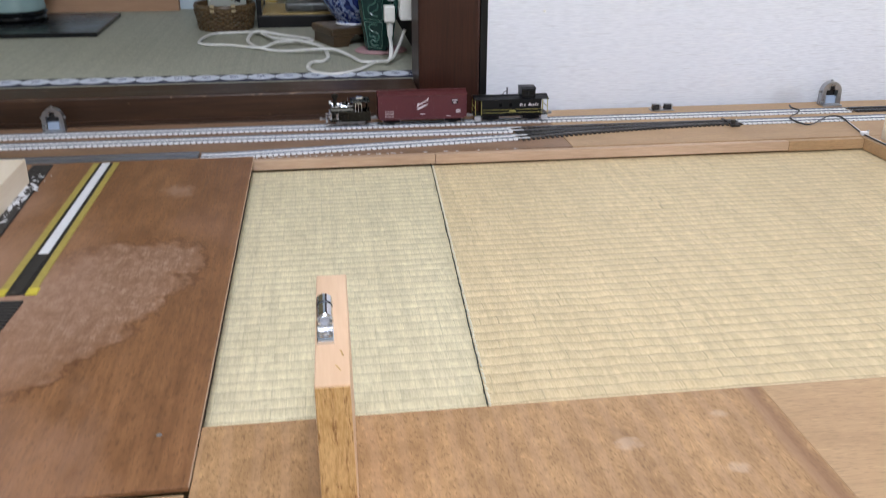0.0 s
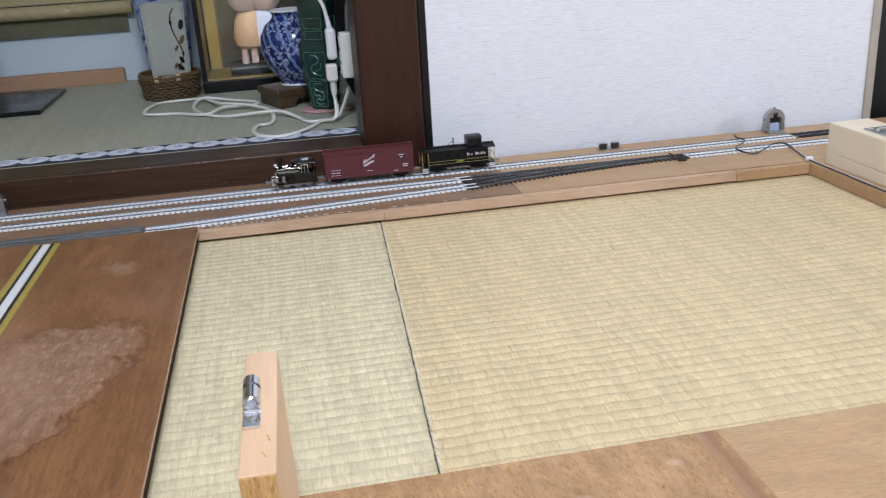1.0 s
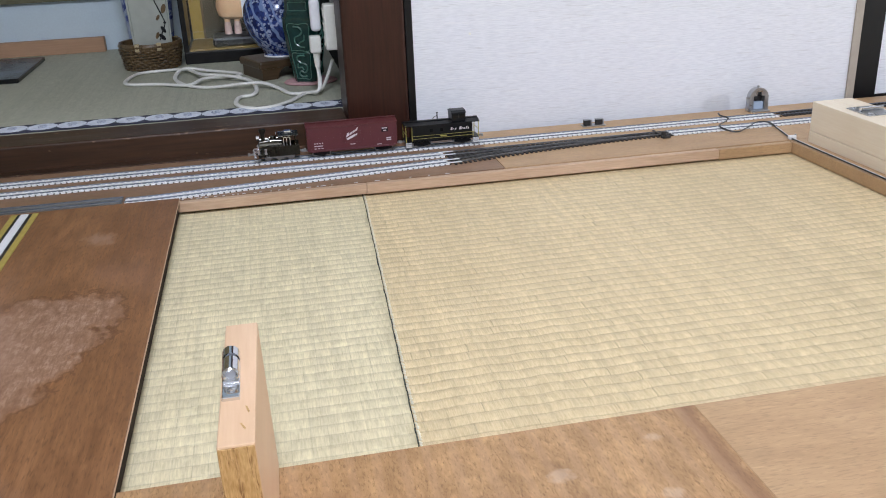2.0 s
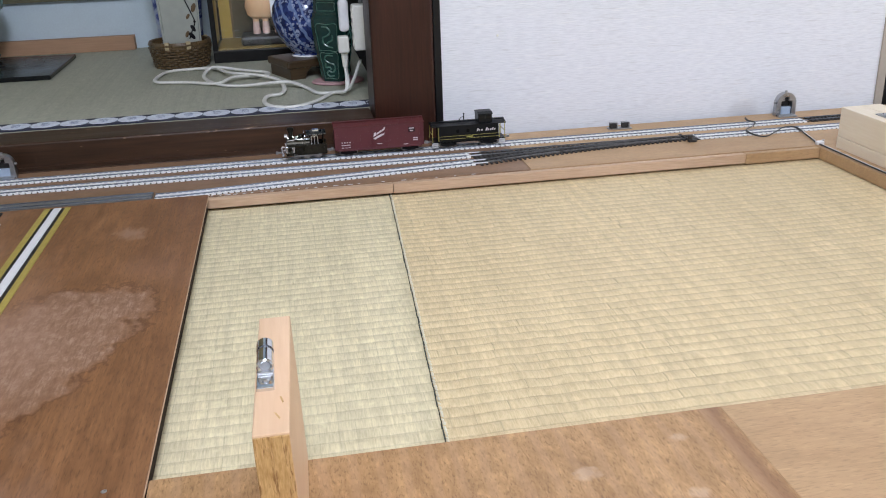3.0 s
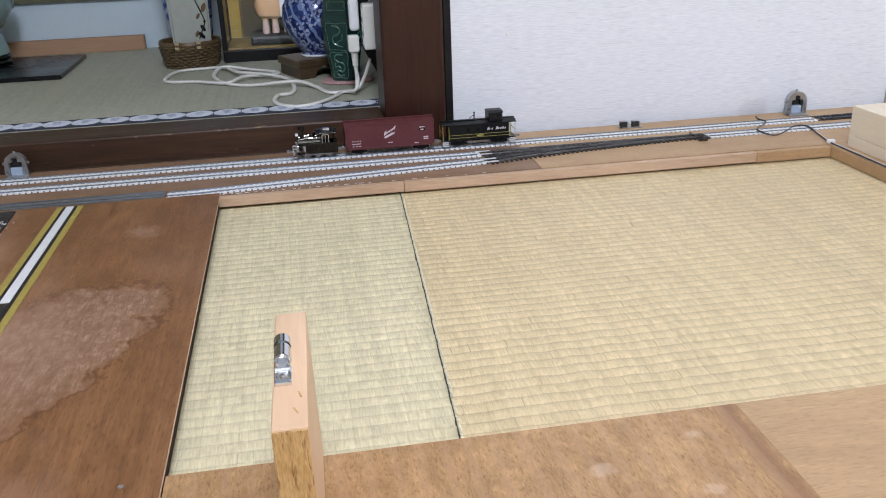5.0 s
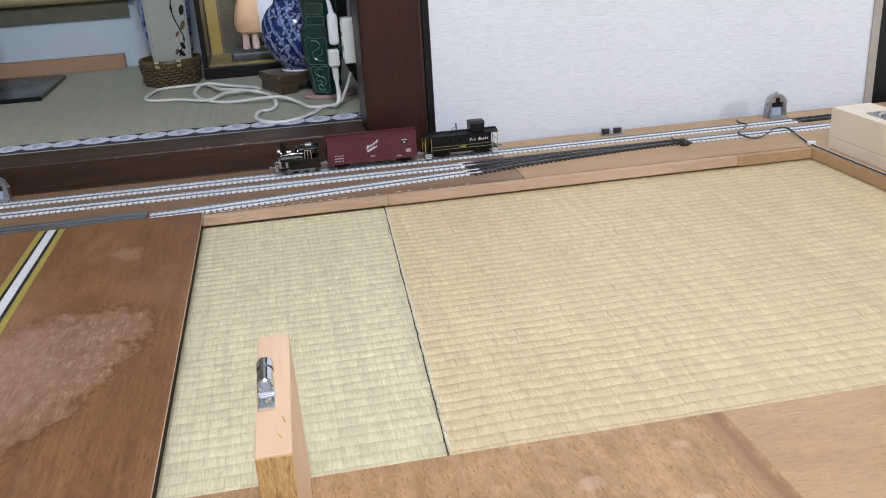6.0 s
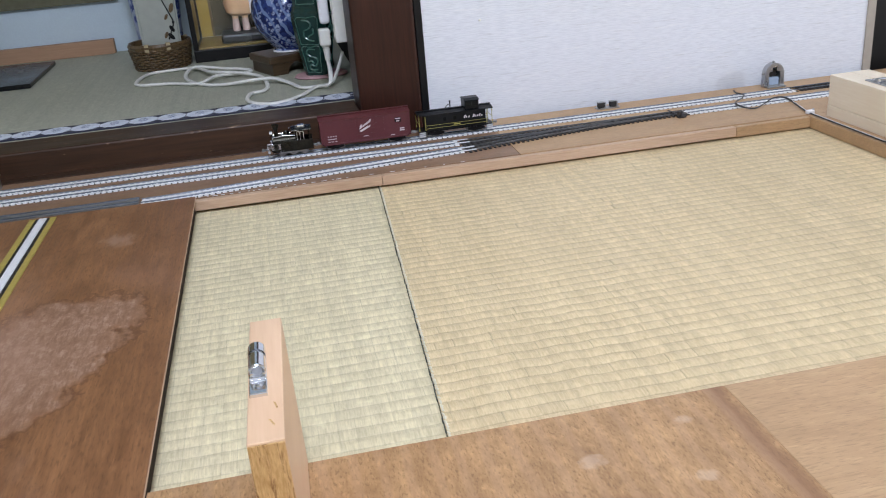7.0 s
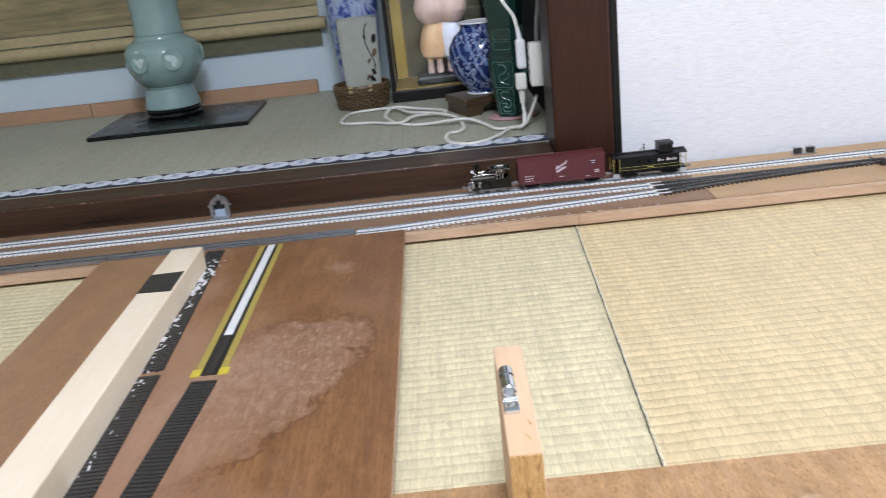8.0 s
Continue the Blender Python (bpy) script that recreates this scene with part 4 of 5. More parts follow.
def upright_block():
    """The wooden stop that stands on the near board, with a steel roller catch on top."""
    t = thing("wooden_block", "tall narrow softwood block standing on the near board", "wooden block", 0.0, 0.0, H)
    x0, x1, y0, y1, top = 0.0895, 0.1110, -0.797, -0.651, 0.1150
    def askew(bm):
        for v in bm.verts:
            far = (v.co.y - y0) / (y1 - y0)
            foot = 1 - v.co.z / top
            left, right = 0.0898 + 0.0021 * far, 0.1098 + 0.0029 * far + 0.0022 * foot
            v.co.x = left + (right - left) * (v.co.x - x0) / (x1 - x0)
        return bm

    part("body", askew(box(x0, x1, y0, y1, 0, top, 0.0010)), PEACH, t)
    part("end_face", askew(box(x0 + 0.0004, x1 - 0.0004, y0 - 0.0012, y0 - 0.0001, 0.0005, top - 0.001, 0.0004)), END_GRAIN, t, "brown sawn end grain")
    xc = x0 + 0.0074
    c = part("roller_catch", box(xc - 0.0052, xc + 0.0052, -0.7510, -0.7120, top, top + 0.0014, 0.0004), CHROME, t, "chromed roller catch")
    part("roller", rod((xc, -0.7300, top + 0.0052), (xc, -0.7150, top + 0.0052), 0.0052, 24), CHROME, c, smooth=True)
    part("roller", rod((xc, -0.7125, top + 0.0054), (xc, -0.7030, top + 0.0054), 0.0054, 24), CHROME, c, smooth=True)
    part("pin", rod((xc, -0.7155, top + 0.0050), (xc, -0.7115, top + 0.0050), 0.0038, 14), CHROME, c, smooth=True)
    part("end_ring", lathe([(0.0024, 0.0), (0.0050, 0.0), (0.0052, 0.0012), (0.0044, 0.0020), (0.0030, 0.0012), (0.0024, 0.0)], 24, m=pose(xc, -0.7300, top + 0.0054, 90)), CHROME, c, smooth=True)
    part("bore", rod((xc, -0.7306, top + 0.0054), (xc, -0.7298, top + 0.0054), 0.0028, 16), STEEL, c, "dull bore of the roller")
    part("cradle", box(xc - 0.0052, xc + 0.0052, -0.7335, -0.7020, top + 0.0012, top + 0.0030, 0.0006), CHROME, c)
    part("screw", lathe([(0.0022, 0), (0.0022, 0.0006), (0.0014, 0.0012), (0, 0.0013)], 14, m=pose(xc, -0.7410, top + 0.0014)), CHROME, c, smooth=True)
    part("tongue", box(xc - 0.0050, xc + 0.0050, -0.7515, -0.7475, top + 0.001, top + 0.0030, 0.0006), CHROME, c)
    for dx, dy, dz in ((0.0165, -0.762, 14), (0.0140, -0.779, 24)):
        part("scuff", plate([(-0.0006, -0.004), (0.0005, -0.003), (0.0007, 0.003), (-0.0003, 0.004)], 0, 0.00015, m=pose(x0 + dx, dy, top, 0, 0, dz)), END_GRAIN, t, "small brown scuff")


upright_block()


def pit_line():
    """Yellow-edged strip with a white core, painted and laid on the dark panel."""
    t = thing("painted_strip", "white strip between black and yellow lines on the dark panel", "painted strip", 0, 0, PLY)
    for s in (-1, 1):
        part("yellow_line", box(-0.1945 + s * 0.0132 - 0.0038, -0.1945 + s * 0.0132 + 0.0038, -0.405, -0.003, 0, 0.0012, 0.0003), YELLOW, t)
        part("yellow_end", box(-0.1945 + s * 0.0145 - 0.0052, -0.1945 + s * 0.0145 + 0.0052, -0.420, -0.4055, 0, 0.0018, 0.0004), LINE_YELLOW, t, "bright yellow end piece")
    part("channel", box(-0.2037, -0.1853, -0.418, -0.003, 0, 0.0007), RUBBER, t, "dark channel")
    part("white_core", box(-0.1995, -0.1895, -0.320, -0.004, 0.0007, 0.0016, 0.0002), WHITE_PAINT, t)
    part("wood_core", box(-0.1990, -0.1900, -0.417, -0.321, 0.0007, 0.0012, 0.0002), DARK_TIE, t)


pit_line()


def rubber_bed(label, x0, y0, x1, y1, w):
    """A ribbed black track bed strip between two points."""
    t = thing("track_bed", label, "track bed", group="black track bed strips")
    a, b = Vector((x0, y0)), Vector((x1, y1))
    d = (b - a).normalized()
    s = Vector((-d.y, d.x)) * w / 2
    for lo, hi in ((0.72, 0.50), (-0.50, -0.72)):
        part("runner", plate([tuple(a + s * hi), tuple(b + s * hi), tuple(b + s * lo), tuple(a + s * lo)], PLY + 0.0002, PLY + 0.0016), RUBBER, t)
    n = int((b - a).length / 0.0062)
    rib = box(-0.0021, 0.0021, -w * 0.5 - 0.0025, w * 0.5 + 0.0025, -0.0011, 0.0012, 0.0003, segments=1)
    me = finish(rib)
    me.materials.append(DARK_TIE)
    ang = math.degrees(math.atan2(d.y, d.x))
    for i in range(n):
        p = a + d * (i + 0.5) * 0.0062
        part("rib", me, None, t, at=pose(p.x, p.y, PLY + 0.0014, 0, 0, ang))


rubber_bed("black ribbed track bed strip glued on the dark panel", -0.2768, -0.006, -0.2610, -0.398, 0.021)
rubber_bed("black ribbed track bed strip glued on the dark panel", -0.2615, -0.408, -0.2540, -0.725, 0.022)
rubber_bed("black ribbed track bed strip glued on the dark panel", -0.1955, -0.433, -0.2110, -0.725, 0.022)


def glue_spots():
    rnd = random.Random(5)
    t = thing("glue_spots", "white dried glue smears along the black track bed", "glue", kind="stuff")
    bm = bmesh.new()
    for i in range(110):
        y = -0.05 - 0.60 * rnd.random() ** 1.5
        x = -0.2675 + 0.0050 * rnd.gauss(0, 1.1)
        r = 0.0005 + 0.0009 * rnd.random() * (3.4 if y > -0.26 and rnd.random() > 0.5 else 1.2)
        lathe([(r * 0.9, 0), (r, 0.0003), (r * 0.7, 0.0006), (0, 0.0007)], 9, bm, pose(x, y, PLY + 0.0022, 0, 0, rnd.gauss(0, 25)) @ Matrix.Diagonal((0.8, 1 + 3.5 * rnd.random(), 1, 1)))
    for y, wide, long in ((-0.105, 0.0050, 0.0150), (-0.128, 0.0062, 0.0120), (-0.150, 0.0048, 0.0100), (-0.262, 0.0040, 0.0075), (-0.318, 0.0042, 0.0060)):
        for k in range(5):
            r = wide * (0.45 + 0.4 * rnd.random())
            lathe([(r, 0), (r * 0.95, 0.0006), (r * 0.6, 0.0012), (0, 0.0014)], 11, bm, pose(-0.2700 + 0.0030 * rnd.gauss(0, 1), y + long * rnd.gauss(0, 0.5), PLY + 0.0018, 0, 0, rnd.gauss(0, 30)) @ Matrix.Diagonal((1, 1 + 1.2 * rnd.random(), 1, 1)))
    part("smears", bm, GLUE, t, smooth=True)


glue_spots()


def glue_line():
    """Broken line of dried glue where the edge strip meets the back board."""
    rnd = random.Random(8)
    bm = bmesh.new()
    x = -0.01
    while x < 0.40:
        n = 0.002 + 0.006 * rnd.random()
        plate([(x, 0.0112), (x + n, 0.0114), (x + n, 0.0124), (x, 0.0122)], H - 0.0003, H + 0.0003, bm)
        x += n + 0.002 + 0.010 * rnd.random() * (1 + 2 * (x > 0.2))
    t = thing("glue_line", "broken pale line of dried glue along the board edge", "glue", kind="stuff")
    part("dabs", bm, GLUE, t)


glue_line()

# ---- the train on the back track ----
RAILTOP = H + 0.0044
TRAIN_Y = 0.163


def wheelset(parent, x, r=0.0052):
    w = part("wheelset", rod((x, -0.0115, r), (x, 0.0115, r), 0.0012), CAR_BLACK, parent)
    for s in (-1, 1):
        part("wheel", rod((x, s * 0.0070, r), (x, s * 0.0095, r), r, 16), RAIL_DARK, w)


def bogie(parent, x, material=None):
    b = part("truck", box(x - 0.004, x + 0.004, -0.009, 0.009, 0.0035, 0.0085, 0.0005), CAR_BLACK, parent)
    for s in (-1, 1):
        side = prism([(x - 0.013, 0.0035), (x - 0.010, 0.0035), (x - 0.005, 0.0022), (x + 0.005, 0.0022), (x + 0.010, 0.0035), (x + 0.013, 0.0035), (x + 0.013, 0.0070), (x + 0.006, 0.0085), (x - 0.006, 0.0085), (x - 0.013, 0.0070)],
                     s * 0.0118 - 0.0011, s * 0.0118 + 0.0011)
        part("side_frame", side, CAR_BLACK, b)
    for dx in (-0.0095, 0.0095):
        wheelset(parent, x + dx)


def coupler(parent, x, s):
    bm = box(min(x, x + s * 0.007), max(x, x + s * 0.007), -0.0012, 0.0012, 0.0075, 0.0100)
    box(min(x + s * 0.006, x + s * 0.0095), max(x + s * 0.006, x + s * 0.0095), -0.0026, 0.0026, 0.0070, 0.0110, 0.0005, bm)
    part("coupler", bm, STEEL, parent)


def boxcar(x):
    t = thing("boxcar", "maroon model boxcar with white lettering on the track", "model railway car", x, TRAIN_Y, RAILTOP)
    L, W = 0.1405, 0.0345
    part("body", box(-L / 2, L / 2, -W / 2, W / 2, 0.0105, 0.0470, 0.0006), CAR_RED, t)
    roof = prism([(-W / 2 - 0.0008, 0.0468), (W / 2 + 0.0008, 0.0468), (W / 2 + 0.0008, 0.0478), (0, 0.0512), (-W / 2 - 0.0008, 0.0478)], -L / 2 - 0.0008, L / 2 + 0.0008, m=pose(0, 0, 0, 0, 0, 90))
    r = part("roof", roof, CAR_ROOF, t)
    part("running_board", box(-L / 2 - 0.001, L / 2 + 0.001, -0.0035, 0.0035, 0.0516, 0.0524), CAR_ROOF, r)
    for i in range(13):
        xx = -L / 2 + 0.005 + i * (L - 0.010) / 12
        part("roof_seam", prism([(-W / 2, 0.0478), (W / 2, 0.0478), (W / 2, 0.0483), (0, 0.0517), (-W / 2, 0.0483)], -0.0004, 0.0004, m=pose(xx, 0, 0, 0, 0, 90)), CAR_ROOF, r)
    for i in range(12):
        xx = -L / 2 + 0.006 + i * (L - 0.012) / 11
        if abs(xx) > 0.015:
            part("side_rib", box(xx - 0.0003, xx + 0.0003, -W / 2 - 0.00015, -W / 2 + 0.0003, 0.0120, 0.0460), CAR_RED, t)
    d = part("door", box(-0.0135, 0.0135, -W / 2 - 0.0004, -W / 2 + 0.0005, 0.0125, 0.0455, 0.0002), CAR_RED, t)
    for zz in (0.020, 0.0285, 0.037):
        part("door_rib", box(-0.0130, 0.0130, -W / 2 - 0.0006, -W / 2 - 0.0003, zz, zz + 0.0005), CAR_RED, d)
    part("door_rail", box(-0.030, 0.030, -W / 2 - 0.0014, -W / 2 - 0.0001, 0.0460, 0.0468), CAR_RED, t)
    part("side_sill", box(-L / 2 + 0.004, L / 2 - 0.004, -W / 2 - 0.0008, W / 2 + 0.0008, 0.0088, 0.0112, 0.0004), CAR_RED, t)
    part("underframe", box(-L / 2 + 0.002, L / 2 - 0.002, -0.010, 0.010, 0.0078, 0.0106), CAR_BLACK, t)
    for i in range(6):
        for s in (-1, 1):
            xx = s * (L / 2 - 0.004)
            if i < 5:
                part("ladder_rung", rod((xx - 0.003, -W / 2 - 0.0012, 0.014 + i * 0.006), (xx + 0.003, -W / 2 - 0.0012, 0.014 + i * 0.006), 0.0003, 5), CAR_RED, t)
    part("brake_wheel", lathe([(0.0030, -0.0003), (0.0034, 0), (0.0030, 0.0003)], 14, m=pose(L / 2 + 0.0016, 0.006, 0.040, 0, 90)), CAR_RED, t)
    bogie(t, -0.049)
    bogie(t, 0.049)
    coupler(t, -L / 2, -1)
    coupler(t, L / 2, 1)
    # pale slanting emblem as plain bars in two lines, number blocks, small plate
    y = -W / 2 - 0.0006
    e = part("emblem", prism([(-0.0098, 0.0262), (-0.0070, 0.0240), (0.0060, 0.0310), (0.0040, 0.0330)], y - 0.0004, y - 0.0001), LETTER, t, "white slanting emblem")
    for k, (w, h) in enumerate(((0.0030, 0.0060), (0.0018, 0.0034), (0.0020, 0.0034), (0.0018, 0.0034), (0.0020, 0.0036), (0.0018, 0.0038), (0.0022, 0.0050))):
        xx, zz = -0.0095 + 0.0026 * k, 0.0285 + 0.00145 * k
        part("emblem_bar", prism([(xx, zz), (xx + w, zz + w * 0.55), (xx + w + h * 0.25, zz + w * 0.55 + h), (xx + h * 0.25, zz + h)], y - 0.0006, y - 0.0001), LETTER, e)
    for k in range(4):
        xx, zz = -0.0025 + 0.0026 * k, 0.0262 + 0.0013 * k
        part("emblem_bar", prism([(xx, zz), (xx + 0.0020, zz + 0.0010), (xx + 0.0028, zz + 0.0038), (xx + 0.0008, zz + 0.0028)], y - 0.0006, y - 0.0001), LETTER, e)
    y = -W / 2 - 0.0006
    for k in range(4):
        part("letter_bar", box(-0.0595 + k * 0.0040, -0.0576 + k * 0.0040, y - 0.0003, y, 0.0217, 0.0233), LETTER, t)
    part("number_bar", box(-0.0600, -0.0460, y - 0.0003, y, 0.0178, 0.0190), LETTER, t)
    for k in range(3):
        part("data_bar", box(-0.0595 + k * 0.0052, -0.0562 + k * 0.0052, y - 0.0003, y, 0.0138, 0.0149), LETTER, t)
    for k in range(2):
        part("data_bar", box(0.053, 0.0605, y - 0.0003, y, 0.0215 - k * 0.003, 0.0233 - k * 0.003), LETTER, t)
    part("data_bar", box(-0.004, 0.004, y - 0.0006, y - 0.0001, 0.0168, 0.0178), LETTER, t)
    part("data_bar", box(0.038, 0.045, y - 0.0003, y, 0.0130, 0.0140), LETTER, t)
    p = part("plate", box(0.046, 0.056, y - 0.0003, y, 0.0325, 0.0400), CAR_BLACK, t, "small black square plate")
    part("plate_bar", box(0.0468, 0.0552, y - 0.0006, y - 0.0003, 0.0375, 0.0390), LETTER, p)
    part("plate_bar", box(0.0485, 0.0535, y - 0.0006, y - 0.0003, 0.0337, 0.0352), LETTER, p)


def caboose(x):
    t = thing("caboose", "black model caboose with yellow lines and white script", "model railway car", x, TRAIN_Y, RAILTOP)
    L, W = 0.094, 0.0335
    part("body", box(-L / 2, L / 2, -W / 2, W / 2, 0.0105, 0.0345, 0.0006), CAR_BLACK, t)
    part("roof", prism([(-W / 2 - 0.0004, 0.0343), (W / 2 + 0.0004, 0.0343), (W / 2 + 0.0004, 0.0352), (W / 4, 0.0375), (0, 0.0382), (-W / 4, 0.0375), (-W / 2 - 0.0004, 0.0352)], -0.0585, 0.0585, m=pose(0, 0, 0, 0, 0, 90)), CAR_BLACK, t)
    part("running_board", box(-0.0585, 0.0585, -0.003, 0.003, 0.0386, 0.0393), CAR_BLACK, t)
    c = part("cupola", box(0.0155, 0.0375, -0.0145, 0.0145, 0.036, 0.0495, 0.0012), CAR_BLACK, t)
    part("cupola_roof", prism([(-0.0155, 0.0493), (0.0155, 0.0493), (0.0152, 0.0503), (0.008, 0.0525), (-0.008, 0.0525), (-0.0152, 0.0503)], 0.0150, 0.0380, m=pose(0, 0, 0, 0, 0, -90)), CAR_BLACK, c)
    for xx in (0.0172, 0.0275):
        part("cupola_window", box(xx, xx + 0.0080, -0.0149, -0.0144, 0.0415, 0.0475), BLACK_GLOSS, c)
    part("smoke_stack", rod((-0.004, 0.004, 0.038), (-0.004, 0.004, 0.048), 0.0009), CAR_BLACK, t)
    part("stack_cap", rod((-0.004, 0.004, 0.048), (-0.004, 0.004, 0.0492), 0.0015), CAR_BLACK, t)
    part("hand_rail", tube([(-0.014, -0.003, 0.039), (-0.010, -0.003, 0.044), (-0.005, -0.003, 0.046)], 0.0005, 6), CAR_BLACK, t)
    part("frame", box(-0.058, 0.058, -0.0150, 0.0150, 0.0085, 0.0110, 0.0004), CAR_BLACK, t)
    for y in (-W / 2 - 0.0004,):
        for zz in (0.0145, 0.0190):
            part("yellow_line", box(-L / 2, L / 2 + 0.001, y - 0.0003, y + 0.0003, zz, zz + 0.00045), CAR_LINE, t)
        for xx in (-0.020, -0.004):
            part("side_window", box(xx, xx + 0.0045, y - 0.0002, y + 0.0002, 0.0240, 0.0290), BLACK_GLOSS, t)
        part("number_bar", box(-0.004, 0.006, y - 0.0005, y, 0.0162, 0.0180), CAR_LINE, t)
        for k, (w, h) in enumerate(((0.0030, 0.0044), (0.0014, 0.0028), (0.0026, 0.0028), (0.0, 0.0), (0.0036, 0.0044), (0.0022, 0.0028), (0.0026, 0.0028), (0.0024, 0.0040), (0.0024, 0.0028))):
            if w:
                xx = 0.0120 + k * 0.0034
                part("script_bar", prism([(xx, 0.0245), (xx + w * 0.8, 0.0245), (xx + w * 0.8 + h * 0.3, 0.0245 + h), (xx + h * 0.3, 0.0245 + h)], y - 0.0006, y - 0.0002), LETTER, t, "white slanting script bar")
    for s in (-1, 1):
        part("end_post", rod((s * 0.057, -0.0150, 0.0105), (s * 0.057, -0.0150, 0.036), 0.0006, 6), CAR_LINE, t)
        part("end_post", rod((s * 0.057, 0.0150, 0.0105), (s * 0.057, 0.0150, 0.036), 0.0006, 6), CAR_LINE, t)
        part("grab_iron", tube([(s * 0.0480, -0.0172, 0.012), (s * 0.0480, -0.0176, 0.022), (s * 0.0480, -0.0172, 0.033)], 0.0005, 6), CAR_LINE, t)
        part("end_rail", rod((s * 0.057, -0.0150, 0.022), (s * 0.057, 0.0150, 0.022), 0.0005, 6), CAR_LINE, t)
        st = part("steps", box(s * 0.053 - 0.0048, s * 0.053 + 0.0048, -0.0168, -0.0120, 0.0020, 0.0034, 0.0003), GLUE, t, "pale grey steps")
        for zz in (0.0055, 0.0085):
            part("tread", box(s * 0.053 - 0.0045, s * 0.053 + 0.0045, -0.0165, -0.0125, zz, zz + 0.0010), GLUE, st)
        part("riser", box(s * 0.053 - 0.0048, s * 0.053 + 0.0048, -0.0128, -0.0120, 0.0020, 0.0110), GLUE, st)
    bogie(t, -0.032)
    bogie(t, 0.032)
    coupler(t, -0.058, -1)
    coupler(t, 0.058, 1)
    t.scale = (1.03, 1.0, 1.03)


def small_engine(x):
    """A little dark bronzed geared engine: open frame, boiler, cab, stack and brackets."""
    t = thing("small_locomotive", "small dark bronzed metal model locomotive on the track", "model locomotive", x, TRAIN_Y, RAILTOP)
    part("frame", box(-0.030, 0.030, -0.0125, 0.0125, 0.0080, 0.0105, 0.0004), BRASS, t)
    part("boiler", rod((-0.026, 0, 0.0185), (0.006, 0, 0.0185), 0.0080, 20), BRASS, t, smooth=False)
    for xx in (-0.020, -0.012, -0.003):
        part("boiler_band", rod((xx, 0, 0.0185), (xx + 0.0012, 0, 0.0185), 0.0084, 20), BRASS, t)
    part("smokebox_front", rod((-0.0275, 0, 0.0185), (-0.026, 0, 0.0185), 0.0072, 18), CAR_BLACK, t)
    part("side_tank", box(-0.016, 0.010, -0.0150, -0.0085, 0.0110, 0.0215, 0.0008), BRASS, t)
    part("side_tank", box(-0.016, 0.010, 0.0085, 0.0150, 0.0110, 0.0215, 0.0008), BRASS, t)
    cab = part("cab", box(0.006, 0.026, -0.0145, -0.0135, 0.0105, 0.0200, 0.0003), BRASS, t)
    part("cab_wall", box(0.006, 0.026, 0.0135, 0.0145, 0.0105, 0.0200, 0.0003), BRASS, cab)
    part("cab_front", box(0.006, 0.0070, -0.0140, 0.0140, 0.0105, 0.0330), BRASS, cab)
    part("cab_back", box(0.0250, 0.026, -0.0140, 0.0140, 0.0105, 0.0200), BRASS, cab)
    for xx in (0.0065, 0.0160, 0.0255):
        for s in (-1, 1):
            part("cab_post", rod((xx, s * 0.0138, 0.0195), (xx, s * 0.0138, 0.0335), 0.0008, 6), BRASS, cab)
    part("cab_roof", prism([(-0.0165, 0.0333), (0.0165, 0.0333), (0.0165, 0.0341), (0.009, 0.0355), (0, 0.0360), (-0.009, 0.0355), (-0.0165, 0.0341)], 0.001, 0.0295, m=pose(0, 0, 0, 0, 0, -90)), BRASS, cab)
    part("roof_vent", box(0.010, 0.020, -0.005, 0.005, 0.0360, 0.0385, 0.0006), CHROME, cab)
    part("stack", lathe([(0.0030, 0.0), (0.0030, 0.010), (0.0052, 0.0145), (0.0050, 0.0165), (0.0030, 0.0175), (0, 0.0175)], 18, m=pose(-0.0205, 0, 0.0255)), BRASS, t, smooth=True)
    part("headlamp", rod((-0.0295, 0, 0.0305), (-0.0255, 0, 0.0305), 0.0032, 14), CHROME, t)
    part("steam_dome", lathe([(0.0045, 0.0), (0.0045, 0.004), (0.003, 0.0065), (0, 0.0072)], 16, m=pose(-0.006, 0, 0.0255)), BRASS, t, smooth=True)
    part("bell", lathe([(0.0022, 0.0), (0.0016, 0.002), (0.0008, 0.003), (0, 0.0032)], 12, m=pose(-0.013, 0, 0.027)), CHROME, t)
    for s in (-1, 1):
        side = part("side_panel", box(-0.0130, 0.0300, s * 0.0156 - 0.0005, s * 0.0156 + 0.0005, 0.0070, 0.0205, 0.0004), BRASS, t)
        for xx in (-0.010, 0.002, 0.014, 0.026):
            part("rivet_strip", box(xx, xx + 0.0006, s * 0.0162 - 0.0002, s * 0.0162 + 0.0002, 0.0080, 0.0195), BRASS, side)
        frame_bm = bmesh.new()
        for b in ((0.0080, 0.0180, 0.0316, 0.0324), (0.0080, 0.0088, 0.0205, 0.0324), (0.0172, 0.0180, 0.0205, 0.0324), (0.0125, 0.0131, 0.0205, 0.0324)):
            box(b[0], b[1], s * 0.0152 - 0.0004, s * 0.0152 + 0.0004, b[2], b[3], 0, frame_bm)
        part("window_frame", frame_bm, CHROME, cab, "bright window frame")
        for k in range(3):
            part("steam_cylinder", lathe([(0.0, 0.0), (0.0022, 0.0), (0.0022, 0.0060), (0.0030, 0.0064), (0.0030, 0.0078), (0.0, 0.0082)], 14, m=pose(-0.0275 + 0.0048 * k, s * 0.0140, 0.0105)), CHROME if k != 1 else BRASS, t, smooth=True)
        part("roof_edge", box(0.0015, 0.0290, s * 0.0160 - 0.0003, s * 0.0160 + 0.0003, 0.0337, 0.0343), CHROME, cab)
    part("whistle", rod((-0.0015, 0.003, 0.030), (-0.0015, 0.003, 0.0365), 0.0008, 8), CHROME, t)
